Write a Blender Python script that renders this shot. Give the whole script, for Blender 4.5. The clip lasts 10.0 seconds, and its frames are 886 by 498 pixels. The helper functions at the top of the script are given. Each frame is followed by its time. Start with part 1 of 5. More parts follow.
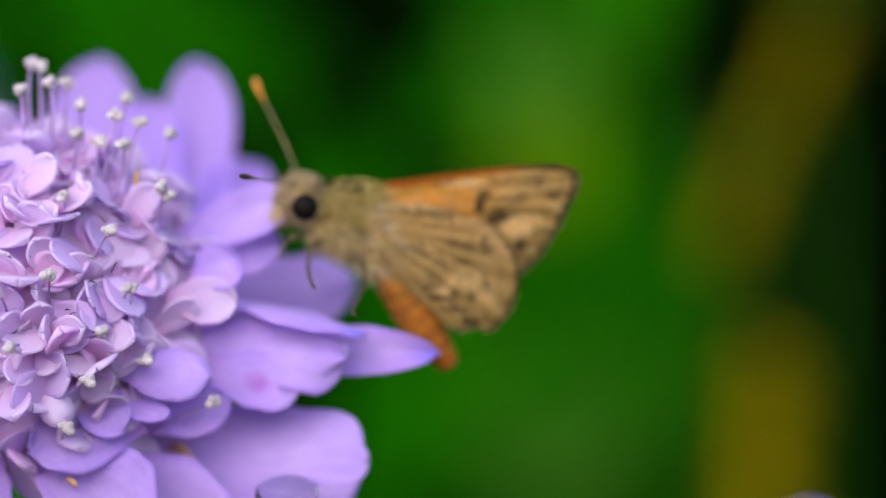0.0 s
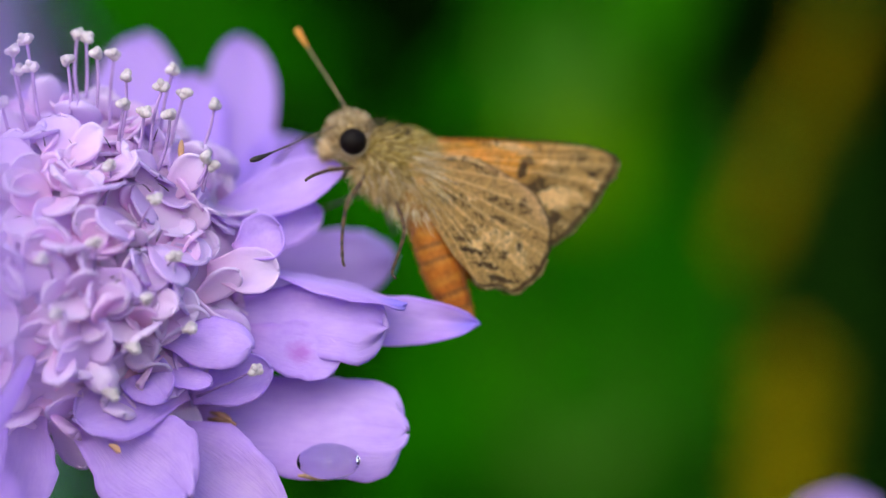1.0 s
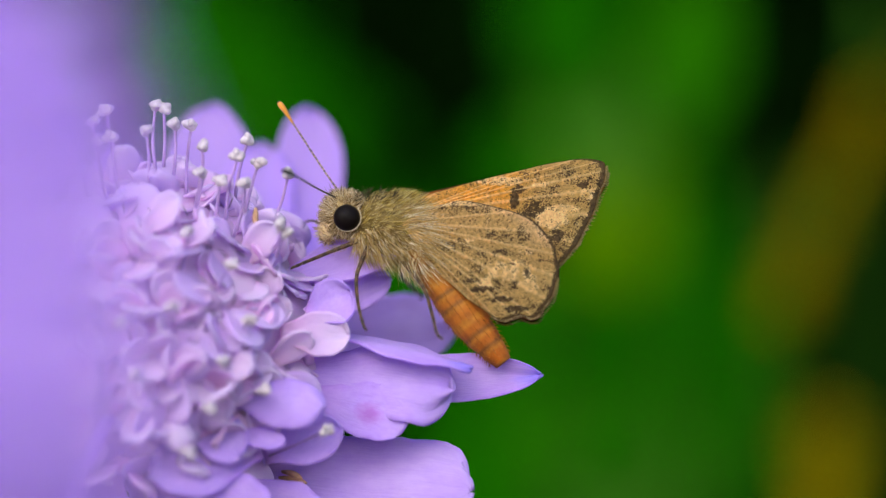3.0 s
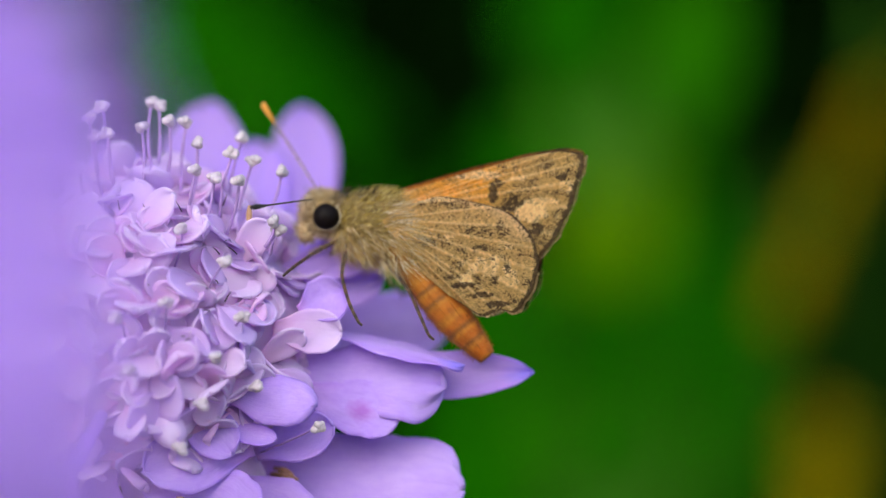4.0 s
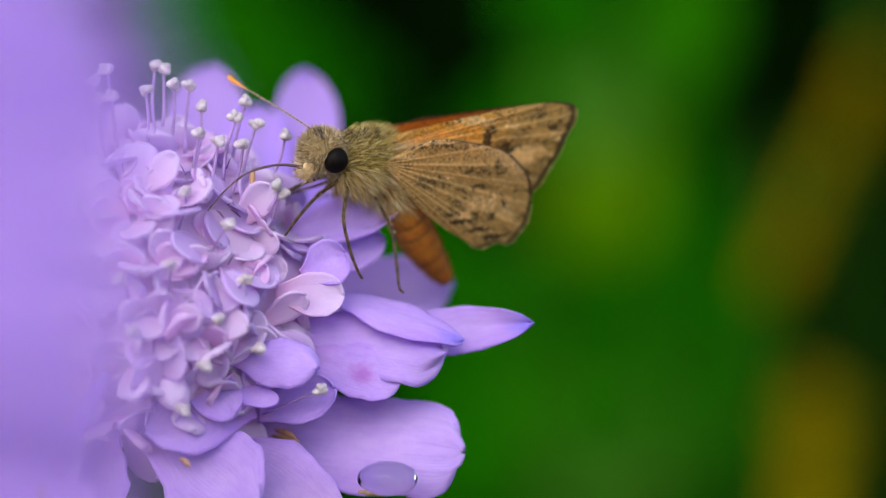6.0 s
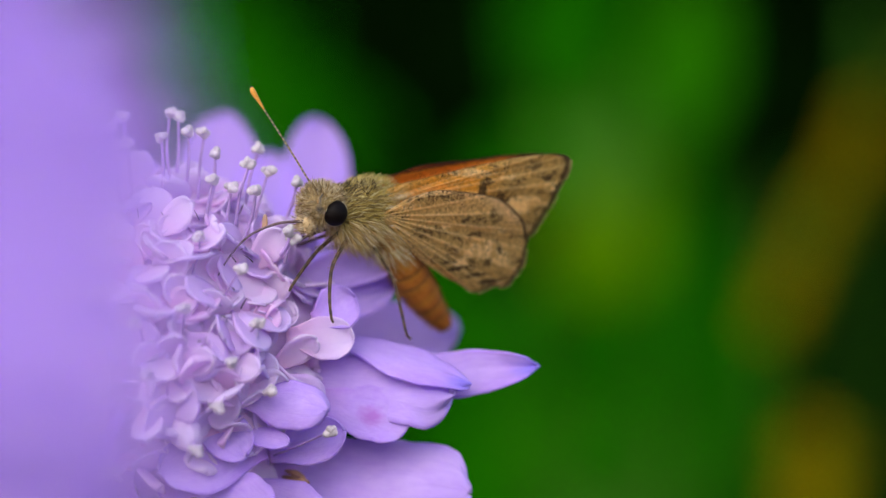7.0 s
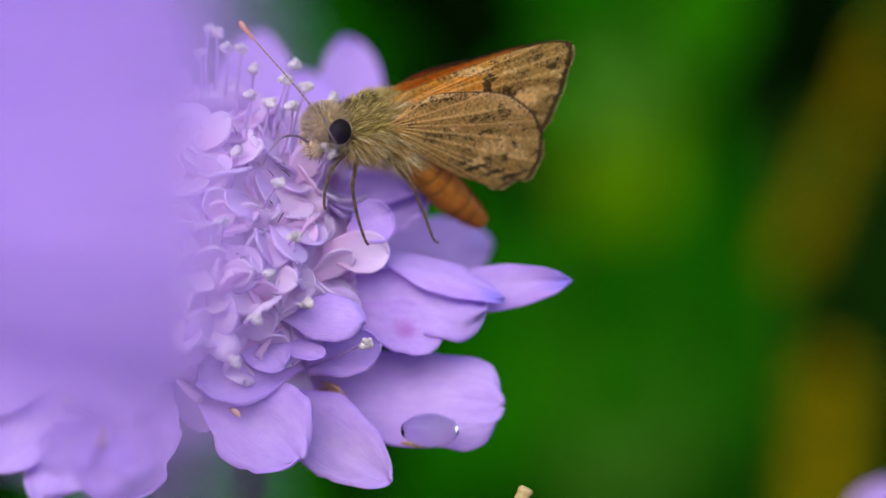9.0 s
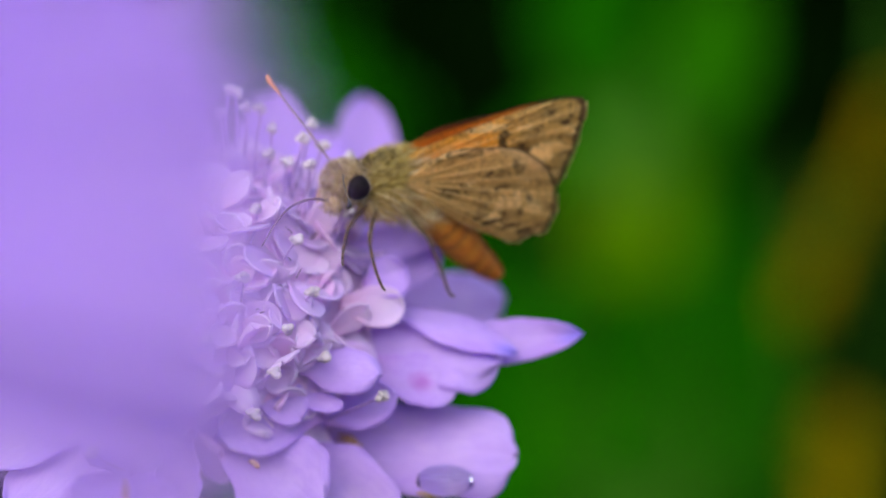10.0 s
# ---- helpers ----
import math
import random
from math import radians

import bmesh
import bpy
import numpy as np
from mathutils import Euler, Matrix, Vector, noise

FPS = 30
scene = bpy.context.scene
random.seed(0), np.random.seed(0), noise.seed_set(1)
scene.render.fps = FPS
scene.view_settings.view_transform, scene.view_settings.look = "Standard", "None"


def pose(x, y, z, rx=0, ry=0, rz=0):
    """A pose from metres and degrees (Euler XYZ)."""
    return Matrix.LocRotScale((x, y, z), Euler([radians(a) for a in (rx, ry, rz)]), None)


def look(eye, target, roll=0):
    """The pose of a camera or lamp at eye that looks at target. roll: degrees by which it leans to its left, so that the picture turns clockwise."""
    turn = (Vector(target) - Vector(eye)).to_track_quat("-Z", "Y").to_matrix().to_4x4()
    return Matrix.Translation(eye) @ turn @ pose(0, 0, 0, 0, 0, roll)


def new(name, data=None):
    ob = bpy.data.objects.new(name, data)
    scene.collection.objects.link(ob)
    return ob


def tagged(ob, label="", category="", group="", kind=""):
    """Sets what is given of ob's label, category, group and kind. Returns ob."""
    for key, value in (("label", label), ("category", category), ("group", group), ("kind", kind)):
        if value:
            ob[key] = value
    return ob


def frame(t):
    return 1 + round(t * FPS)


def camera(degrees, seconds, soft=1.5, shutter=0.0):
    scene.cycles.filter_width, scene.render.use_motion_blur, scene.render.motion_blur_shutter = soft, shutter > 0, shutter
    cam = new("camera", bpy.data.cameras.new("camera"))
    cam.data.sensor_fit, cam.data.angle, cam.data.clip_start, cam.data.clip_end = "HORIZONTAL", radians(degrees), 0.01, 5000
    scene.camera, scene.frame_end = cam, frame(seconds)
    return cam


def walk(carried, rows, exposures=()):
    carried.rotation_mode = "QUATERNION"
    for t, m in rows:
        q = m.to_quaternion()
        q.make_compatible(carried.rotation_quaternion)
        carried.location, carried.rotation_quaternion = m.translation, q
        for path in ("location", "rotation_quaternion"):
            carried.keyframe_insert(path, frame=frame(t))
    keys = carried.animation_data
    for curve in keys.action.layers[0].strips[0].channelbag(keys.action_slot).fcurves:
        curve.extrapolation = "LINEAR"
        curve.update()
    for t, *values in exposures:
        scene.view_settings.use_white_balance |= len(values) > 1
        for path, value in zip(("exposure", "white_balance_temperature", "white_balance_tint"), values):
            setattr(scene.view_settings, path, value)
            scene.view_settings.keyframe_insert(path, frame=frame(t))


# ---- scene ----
cam = camera(20, 10.0, soft=1.25)
# macro lens: shallow depth of field round the butterfly
cam.data.dof.use_dof = True
cam.data.dof.aperture_fstop = 10.6
PATH = [
    (0, look((0.00649, -0.15707, 0.50396), (0.00711, 0.00893, 0.50427), -1.15)),
    (0.5, look((0.00695, -0.15991, 0.50169), (0.00462, 0.00607, 0.50112), -0.51)),
    (1, look((0.00516, -0.15857, 0.50204), (0.00443, 0.00743, 0.50255), -0.72)),
    (1.5, look((0.00460, -0.15996, 0.50340), (0.00399, 0.00604, 0.50477), -0.64)),
    (2, look((0.00440, -0.16136, 0.50208), (0.00267, 0.00456, 0.50693), -0.77)),
    (2.5, look((0.00392, -0.16148, 0.50153), (0.00136, 0.00441, 0.50701), -0.77)),
    (3, look((0.00282, -0.16406, 0.50196), (0.00023, 0.00185, 0.50685), -0.50)),
    (3.2, look((0.00285, -0.16410, 0.50196), (0.00041, 0.00183, 0.50632), -0.48)),
    (4.3, look((0.00368, -0.16499, 0.50211), (0.00102, 0.00092, 0.50686), 0.14)),
    (4.5, look((0.00370, -0.16509, 0.50212), (0.00153, 0.00084, 0.50630), 0.14)),
    (5, look((0.00382, -0.16567, 0.50128), (0.00207, 0.00030, 0.50409), 0.18)),
    (5.2, look((0.00378, -0.16568, 0.50130), (0.00159, 0.00029, 0.50358), 0.18)),
    (6.3, look((0.00235, -0.16579, 0.50194), (0.00025, 0.00018, 0.50453), 0.41)),
    (6.5, look((0.00230, -0.16577, 0.50190), (-0.00080, 0.00019, 0.50429), 0.39)),
    (7, look((0.00213, -0.16912, 0.50199), (0.00008, -0.00322, 0.50730), 0.60)),
    (7.5, look((0.00236, -0.17111, 0.50238), (0.00052, -0.00517, 0.50654), 0.85)),
    (8, look((0.00257, -0.17052, 0.50143), (0.00062, -0.00455, 0.50370), 0.55)),
    (8.5, look((0.00441, -0.17327, 0.49931), (0.00180, -0.00731, 0.50159), -0.07)),
    (9, look((0.00073, -0.17146, 0.50018), (-0.00213, -0.00549, 0.50156), 0.82)),
    (9.5, look((0.00082, -0.17281, 0.49974), (-0.00155, -0.00686, 0.50294), 0.90)),
    (10, look((0.00056, -0.17554, 0.50035), (-0.00303, -0.00965, 0.50512), 0.59)),
]
walk(cam, PATH, exposures=[(0, 1.0, 6850, 6), (3.2, 0.99, 6850, 6), (6.3, 0.92, 6850, 6), (10, 0.92, 6850, 6)])

# where the lens is focused, in depth: it drifts before the butterfly and comes back to it; seconds, millimetres
FOCUS = [(0, -6.2), (0.3, -4.6), (0.6, 0.6), (1, -1.2), (1.5, -2.0), (2, 1.2), (2.5, 2.9), (3, 2.5), (3.2, 2.0), (4.3, -4.5), (4.5, -6.0), (4.9, -6.2), (5, -5.9), (5.2, 0.1), (6.3, -1.2), (6.5, -1.3), (7, -1.6), (7.5, -1.9), (8, -2.1), (8.5, -2.4), (9, -2.9), (9.2, -5.3), (9.5, -8.3), (9.7, -3.5), (10, -6.8)]
focus = new("focus_point")
focus.empty_display_size = 0.002
cam.data.dof.focus_object = focus

# ---- light ----
world = bpy.data.worlds.new("overcast_sky")
scene.world = world
world.use_nodes = True
nt = world.node_tree
sky = nt.nodes.new("ShaderNodeTexSky")
sky.sky_type = "NISHITA"
sky.sun_disc = False
sky.sun_elevation = radians(33)
sky.sun_rotation = radians(200)
nt.links.new(sky.outputs["Color"], nt.nodes["Background"].inputs["Color"])
nt.nodes["Background"].inputs["Strength"].default_value = 0.20
lamp = bpy.data.lights.new("sun", "SUN")
lamp.energy, lamp.angle, lamp.color = 1.25, radians(70), (1.0, 0.96, 0.9)
sun = new("sun", lamp)
sun.matrix_world = look((-0.4, -1.0, 1.2), (0, 0, 0.5))

# ---- materials ----


def material(name):
    m = bpy.data.materials.new(name)
    m.use_nodes = True
    m.node_tree.nodes.clear()
    out = m.node_tree.nodes.new("ShaderNodeOutputMaterial")
    return m, m.node_tree.nodes, m.node_tree.links, out


def ramp(nodes, stops):
    r = nodes.new("ShaderNodeValToRGB")
    while len(r.color_ramp.elements) < len(stops):
        r.color_ramp.elements.new(0.5)
    for e, (p, c) in zip(r.color_ramp.elements, stops):
        e.position, e.color = p, (*c, 1)
    return r


def noise_node(nodes, links, coord, scale, detail=3.0, rough=0.55, stretch=None):
    n = nodes.new("ShaderNodeTexNoise")
    n.inputs["Scale"].default_value, n.inputs["Detail"].default_value, n.inputs["Roughness"].default_value = scale, detail, rough
    if stretch:
        mp = nodes.new("ShaderNodeMapping")
        mp.inputs["Scale"].default_value = stretch
        links.new(coord, mp.inputs["Vector"])
        coord = mp.outputs["Vector"]
    links.new(coord, n.inputs["Vector"])
    return n


def mixed(nodes, links, a, b, fac, mode="MIX"):
    m = nodes.new("ShaderNodeMix")
    m.data_type, m.blend_type = "RGBA", mode
    for socket, v in ((m.inputs["Factor"], fac), (m.inputs["A"], a), (m.inputs["B"], b)):
        if isinstance(v, (int, float)):
            socket.default_value = v
        elif isinstance(v, tuple):
            socket.default_value = (*v, 1)
        else:
            links.new(v, socket)
    return m.outputs["Result"]


def thin_shader(nodes, links, out, colour, rough, through_part, bump=None, sheen=0.0, back_tint=None):
    """A thin petal, leaf or wing: gloss and colour in front, light that comes through from behind."""
    p = nodes.new("ShaderNodeBsdfPrincipled")
    p.inputs["Roughness"].default_value = rough
    p.inputs["Specular IOR Level"].default_value = 0.25
    p.inputs["Sheen Weight"].default_value = sheen
    tr = nodes.new("ShaderNodeBsdfTranslucent")
    links.new(colour, p.inputs["Base Color"])
    links.new(back_tint or colour, tr.inputs["Color"])
    if bump is not None:
        links.new(bump, p.inputs["Normal"])
        links.new(bump, tr.inputs["Normal"])
    mx = nodes.new("ShaderNodeMixShader")
    mx.inputs["Fac"].default_value = through_part
    links.new(p.outputs["BSDF"], mx.inputs[1])
    links.new(tr.outputs["BSDF"], mx.inputs[2])
    links.new(mx.outputs["Shader"], out.inputs["Surface"])
    return p


def petal_material(name, stops, vein=0.2, through_part=0.5, mottle=0.75, spot=None):
    m, nodes, links, out = material(name)
    uv = nodes.new("ShaderNodeUVMap").outputs["UV"]
    sep = nodes.new("ShaderNodeSeparateXYZ")
    links.new(uv, sep.inputs["Vector"])
    along = ramp(nodes, stops)
    wob = noise_node(nodes, links, uv, 2.5, 3)
    add = nodes.new("ShaderNodeMath")
    add.operation = "MULTIPLY_ADD"
    links.new(wob.outputs["Fac"], add.inputs[0])
    add.inputs[1].default_value = 0.35
    links.new(sep.outputs["X"], add.inputs[2])
    sub = nodes.new("ShaderNodeMath")
    sub.operation = "SUBTRACT"
    links.new(add.outputs["Value"], sub.inputs[0])
    sub.inputs[1].default_value = 0.17
    links.new(sub.outputs["Value"], along.inputs["Fac"])
    # fine veins that run along the petal
    veins = noise_node(nodes, links, uv, 9, 4, 0.6, (0.35, 3.2, 1))
    vr = ramp(nodes, [(0.38, (0.88, 0.83, 0.95)), (0.62, (1.0, 1.0, 1.0))])
    links.new(veins.outputs["Fac"], vr.inputs["Fac"])
    c = mixed(nodes, links, along.outputs["Color"], vr.outputs["Color"], vein * 2, "MULTIPLY")
    blot = noise_node(nodes, links, uv, 1.6, 2)
    br = ramp(nodes, [(0.35, (0.90, 0.82, 0.97)), (0.65, (1.0, 1.0, 1.0))])
    links.new(blot.outputs["Fac"], br.inputs["Fac"])
    c = mixed(nodes, links, c, br.outputs["Color"], mottle, "MULTIPLY")
    # fine blotches of the skin, and a deeper tint along the margin
    skin = noise_node(nodes, links, uv, 13, 4, 0.65)
    sr = ramp(nodes, [(0.36, (0.90, 0.84, 0.96)), (0.60, (1.0, 1.0, 1.0))])
    links.new(skin.outputs["Fac"], sr.inputs["Fac"])
    c = mixed(nodes, links, c, sr.outputs["Color"], mottle, "MULTIPLY")
    across = ramp(nodes, [(0.0, (0.86, 0.78, 0.97)), (0.16, (1.0, 1.0, 1.0)), (0.86, (1.0, 1.0, 1.0)), (1.0, (0.90, 0.84, 0.98))])
    links.new(sep.outputs["Y"], across.inputs["Fac"])
    c = mixed(nodes, links, c, across.outputs["Color"], mottle * 0.8, "MULTIPLY")
    if spot:
        # one stain: its place along and across, its length and width, its colour
        su, sv, lu, lv, tone = spot
        mp = nodes.new("ShaderNodeMapping")
        mp.inputs["Location"].default_value, mp.inputs["Scale"].default_value = (-su / lu, -sv / lv, 0), (1 / lu, 1 / lv, 0)
        links.new(uv, mp.inputs["Vector"])
        far = nodes.new("ShaderNodeVectorMath")
        far.operation = "LENGTH"
        links.new(mp.outputs["Vector"], far.inputs[0])
        edge = nodes.new("ShaderNodeMath")
        edge.operation = "MULTIPLY_ADD"
        links.new(skin.outputs["Fac"], edge.inputs[0])
        edge.inputs[1].default_value = 0.6
        links.new(far.outputs["Value"], edge.inputs[2])
        sp = ramp(nodes, [(0.45, (1.0, 1.0, 1.0)), (1.0, (0.0, 0.0, 0.0))])
        links.new(edge.outputs["Value"], sp.inputs["Fac"])
        c = mixed(nodes, links, c, tone, sp.outputs["Color"])
    info = nodes.new("ShaderNodeObjectInfo")
    rr = ramp(nodes, [(0.0, (0.94, 0.88, 1.0)), (1.0, (1.0, 1.0, 1.0))])
    links.new(info.outputs["Random"], rr.inputs["Fac"])
    c = mixed(nodes, links, c, rr.outputs["Color"], mottle, "MULTIPLY")
    bump = nodes.new("ShaderNodeBump")
    bump.inputs["Strength"].default_value, bump.inputs["Distance"].default_value = 0.35, 0.00018
    links.new(veins.outputs["Fac"], bump.inputs["Height"])
    thin_shader(nodes, links, out, c, 0.6, through_part, bump.outputs["Normal"], 0.15)
    return m


LILAC = (0.68, 0.475, 0.90)
PALE = (0.73, 0.54, 0.93)
ray_petal = petal_material("ray_petal", [(0.0, (0.76, 0.48, 0.82)), (0.25, LILAC), (0.75, PALE), (1.0, (0.69, 0.51, 0.92))])
blue_tip_petal = petal_material("blue_tipped_petal", [(0.0, (0.62, 0.44, 0.85)), (0.5, PALE), (0.84, LILAC), (1.0, (0.42, 0.34, 0.90))])
spotted_petal = petal_material("magenta_spotted_petal", [(0.0, (0.72, 0.46, 0.86)), (0.4, LILAC), (1.0, PALE)], spot=(0.62, 0.55, 0.26, 0.34, (0.55, 0.24, 0.72)))
bud_petal = petal_material("bud_petal", [(0.0, (0.90, 0.58, 0.82)), (0.45, (0.87, 0.65, 0.90)), (1.0, (0.88, 0.74, 0.94))], 0.06, 0.55, 0.2)
pink_petal = petal_material("pink_petal", [(0.0, (0.90, 0.48, 0.78)), (0.5, (0.89, 0.57, 0.86)), (1.0, (0.90, 0.69, 0.93))], 0.06, 0.55, 0.2)
soft_petal = petal_material("soft_lilac_petal", [(0.0, (0.82, 0.56, 0.88)), (0.4, (0.80, 0.58, 0.91)), (1.0, (0.82, 0.66, 0.95))], 0.08, 0.55, 0.2)
violet_petal = petal_material("violet_petal", [(0.0, (0.64, 0.43, 0.92)), (1.0, (0.67, 0.46, 0.93))], 0.03, 0.7, 0.12)


def plain(name, a, b, scale, rough=0.6, bump_mm=0.05, spec=0.3, through_part=0.0, stretch=None):
    """Two colours mixed by grain at two scales, with fine relief."""
    m, nodes, links, out = material(name)
    co = nodes.new("ShaderNodeTexCoord").outputs["Object"]
    n1 = noise_node(nodes, links, co, scale, 4, 0.6, stretch)
    n2 = noise_node(nodes, links, co, scale * 0.22, 2)
    r = ramp(nodes, [(0.32, a), (0.68, b)])
    links.new(n1.outputs["Fac"], r.inputs["Fac"])
    r2 = ramp(nodes, [(0.3, (0.72, 0.72, 0.72)), (0.7, (1.0, 1.0, 1.0))])
    links.new(n2.outputs["Fac"], r2.inputs["Fac"])
    c = mixed(nodes, links, r.outputs["Color"], r2.outputs["Color"], 1.0, "MULTIPLY")
    info = nodes.new("ShaderNodeObjectInfo")
    rr = ramp(nodes, [(0.0, (0.8, 0.8, 0.8)), (1.0, (1.0, 1.0, 1.0))])
    links.new(info.outputs["Random"], rr.inputs["Fac"])
    c = mixed(nodes, links, c, rr.outputs["Color"], 0.7, "MULTIPLY")
    bump = nodes.new("ShaderNodeBump")
    bump.inputs["Strength"].default_value, bump.inputs["Distance"].default_value = 0.5, bump_mm * 0.001
    links.new(n1.outputs["Fac"], bump.inputs["Height"])
    p = thin_shader(nodes, links, out, c, rough, through_part, bump.outputs["Normal"])
    p.inputs["Specular IOR Level"].default_value = spec
    return m


def pigment(name, rough=0.7, through_part=0.12, sheen=0.3, grain=2200, speckled=False, glow=None):
    """Colour from the scales' own pigment, with a dusty grain; speckled: dark scales as dense as the alpha says."""
    m, nodes, links, out = material(name)
    at = nodes.new("ShaderNodeAttribute")
    at.attribute_name = "pigment"
    co = nodes.new("ShaderNodeTexCoord").outputs["Object"]
    n = noise_node(nodes, links, co, grain, 3, 0.6)
    r = ramp(nodes, [(0.33, (0.70, 0.65, 0.58)), (0.67, (1.22, 1.19, 1.12))])
    links.new(n.outputs["Fac"], r.inputs["Fac"])
    c = mixed(nodes, links, at.outputs["Color"], r.outputs["Color"], 0.9, "MULTIPLY")
    if speckled:
        fine = noise_node(nodes, links, co, 9000, 3, 0.7)
        patch = noise_node(nodes, links, co, 1500, 2, 0.5)
        both = nodes.new("ShaderNodeMath")
        both.operation = "MULTIPLY_ADD"
        links.new(patch.outputs["Fac"], both.inputs[0])
        both.inputs[1].default_value = 0.25
        links.new(fine.outputs["Fac"], both.inputs[2])
        more = nodes.new("ShaderNodeMath")
        more.operation = "ADD"
        links.new(both.outputs["Value"], more.inputs[0])
        links.new(at.outputs["Alpha"], more.inputs[1])
        cover = ramp(nodes, [(0.715, (0.0, 0.0, 0.0)), (0.775, (0.92, 0.92, 0.92))])
        links.new(more.outputs["Value"], cover.inputs["Fac"])
        tone = ramp(nodes, [(0.35, (0.022, 0.012, 0.005)), (0.65, (0.085, 0.048, 0.021))])
        links.new(n.outputs["Fac"], tone.inputs["Fac"])
        c = mixed(nodes, links, c, tone.outputs["Color"], cover.outputs["Color"])
    bump = nodes.new("ShaderNodeBump")
    bump.inputs["Strength"].default_value, bump.inputs["Distance"].default_value = 0.5, 0.00008
    links.new(n.outputs["Fac"], bump.inputs["Height"])
    back = mixed(nodes, links, c, glow, 1.0, "MULTIPLY") if glow else None
    thin_shader(nodes, links, out, c, rough, through_part, bump.outputs["Normal"], sheen, back)
    return m


def fur_material(name, stops):
    m, nodes, links, out = material(name)
    geo = nodes.new("ShaderNodeNewGeometry")
    r = ramp(nodes, stops)
    links.new(geo.outputs["Random Per Island"], r.inputs["Fac"])
    thin_shader(nodes, links, out, r.outputs["Color"], 0.5, 0.25)
    return m


filament_mat = plain("filament", (0.60, 0.37, 0.78), (0.70, 0.46, 0.86), 3000, 0.6, 0.02, through_part=0.4)
anther_mat = plain("anther", (0.86, 0.70, 0.82), (0.95, 0.88, 0.90), 5000, 0.8, 0.12, 0.1, 0.5)
orange_anther = plain("orange_anther", (0.40, 0.20, 0.11), (0.55, 0.32, 0.20), 4000, 0.7, 0.06)
bristle_mat = plain("bristle", (0.03, 0.01, 0.02), (0.08, 0.03, 0.05), 4000)
green_stem = plain("green_stem", (0.012, 0.06, 0.003), (0.03, 0.10, 0.006), 900, 0.8, 0.05, 0.05)
bract_mat = plain("green_bract", (0.03, 0.10, 0.015), (0.07, 0.17, 0.03), 900, 0.6, 0.05, through_part=0.2)
straw_mat = plain("straw", (0.45, 0.30, 0.13), (0.62, 0.45, 0.22), 2000, 0.7)
curl_mat = plain("withered_petal_edge", (0.50, 0.26, 0.10), (0.70, 0.50, 0.35), 2500, 0.7)
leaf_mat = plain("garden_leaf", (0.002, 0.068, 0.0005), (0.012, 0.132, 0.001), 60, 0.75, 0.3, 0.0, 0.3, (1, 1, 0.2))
# the garden leaf again, in a brighter and in a paler green
leaf_bright = plain("bright_green_leaf", (0.012, 0.125, 0.001), (0.028, 0.185, 0.002), 60, 0.75, 0.3, 0.0, 0.3, (1, 1, 0.2))
leaf_light = plain("pale_green_leaf", (0.03, 0.13, 0.010), (0.065, 0.20, 0.016), 60, 0.75, 0.3, 0.0, 0.3, (1, 1, 0.2))
# deep shade put into the leaf colour: near-black green
leaf_shaded = plain("shade_dark_leaf", (0.001, 0.004, 0.0005), (0.002, 0.010, 0.001), 60, 0.85, 0.3, 0.0, 0.1)
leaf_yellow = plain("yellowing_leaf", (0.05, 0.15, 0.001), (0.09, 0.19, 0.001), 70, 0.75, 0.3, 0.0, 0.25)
spike_mat = plain("yellow_blossom", (0.19, 0.155, 0.002), (0.33, 0.235, 0.003), 300, 0.8, 0.3, 0.0, 0.2)
brown_spike_mat = plain("brown_blossom", (0.045, 0.033, 0.002), (0.08, 0.052, 0.002), 300, 0.8, 0.3, 0.0, 0.2)
soil_mat = plain("dark_soil", (0.010, 0.008, 0.005), (0.03, 0.022, 0.013), 30, 0.95, 4.0, 0.1)
wing_mat = pigment("wing_scales", grain=4600, speckled=True, sheen=0.04, through_part=0.6, glow=(1.9, 1.58, 1.1))
body_mat = pigment("body_scales", 0.7, 0.0, 0.05, 1600)
limb_mat = pigment("limb_scales", 0.5, 0.0, 0.1, 3000)
fur_tan = fur_material("tan_fur", [(0.0, (0.03, 0.018, 0.006)), (0.2, (0.15, 0.09, 0.025)), (0.45, (0.40, 0.27, 0.048)), (0.75, (0.55, 0.41, 0.12)), (1.0, (0.74, 0.63, 0.36))])
fringe_fur = fur_material("fringe_scales", [(0.0, (0.06, 0.035, 0.015)), (0.5, (0.24, 0.15, 0.06)), (1.0, (0.46, 0.32, 0.16))])
fur_face = fur_material("face_fur", [(0.0, (0.05, 0.028, 0.012)), (0.18, (0.14, 0.08, 0.035)), (0.35, (0.42, 0.28, 0.11)), (0.65, (0.62, 0.46, 0.28)), (1.0, (0.82, 0.71, 0.55))])
fur_belly = fur_material("belly_fur", [(0.0, (0.20, 0.12, 0.04)), (0.35, (0.44, 0.28, 0.09)), (0.7, (0.60, 0.45, 0.22)), (1.0, (0.78, 0.70, 0.56))])


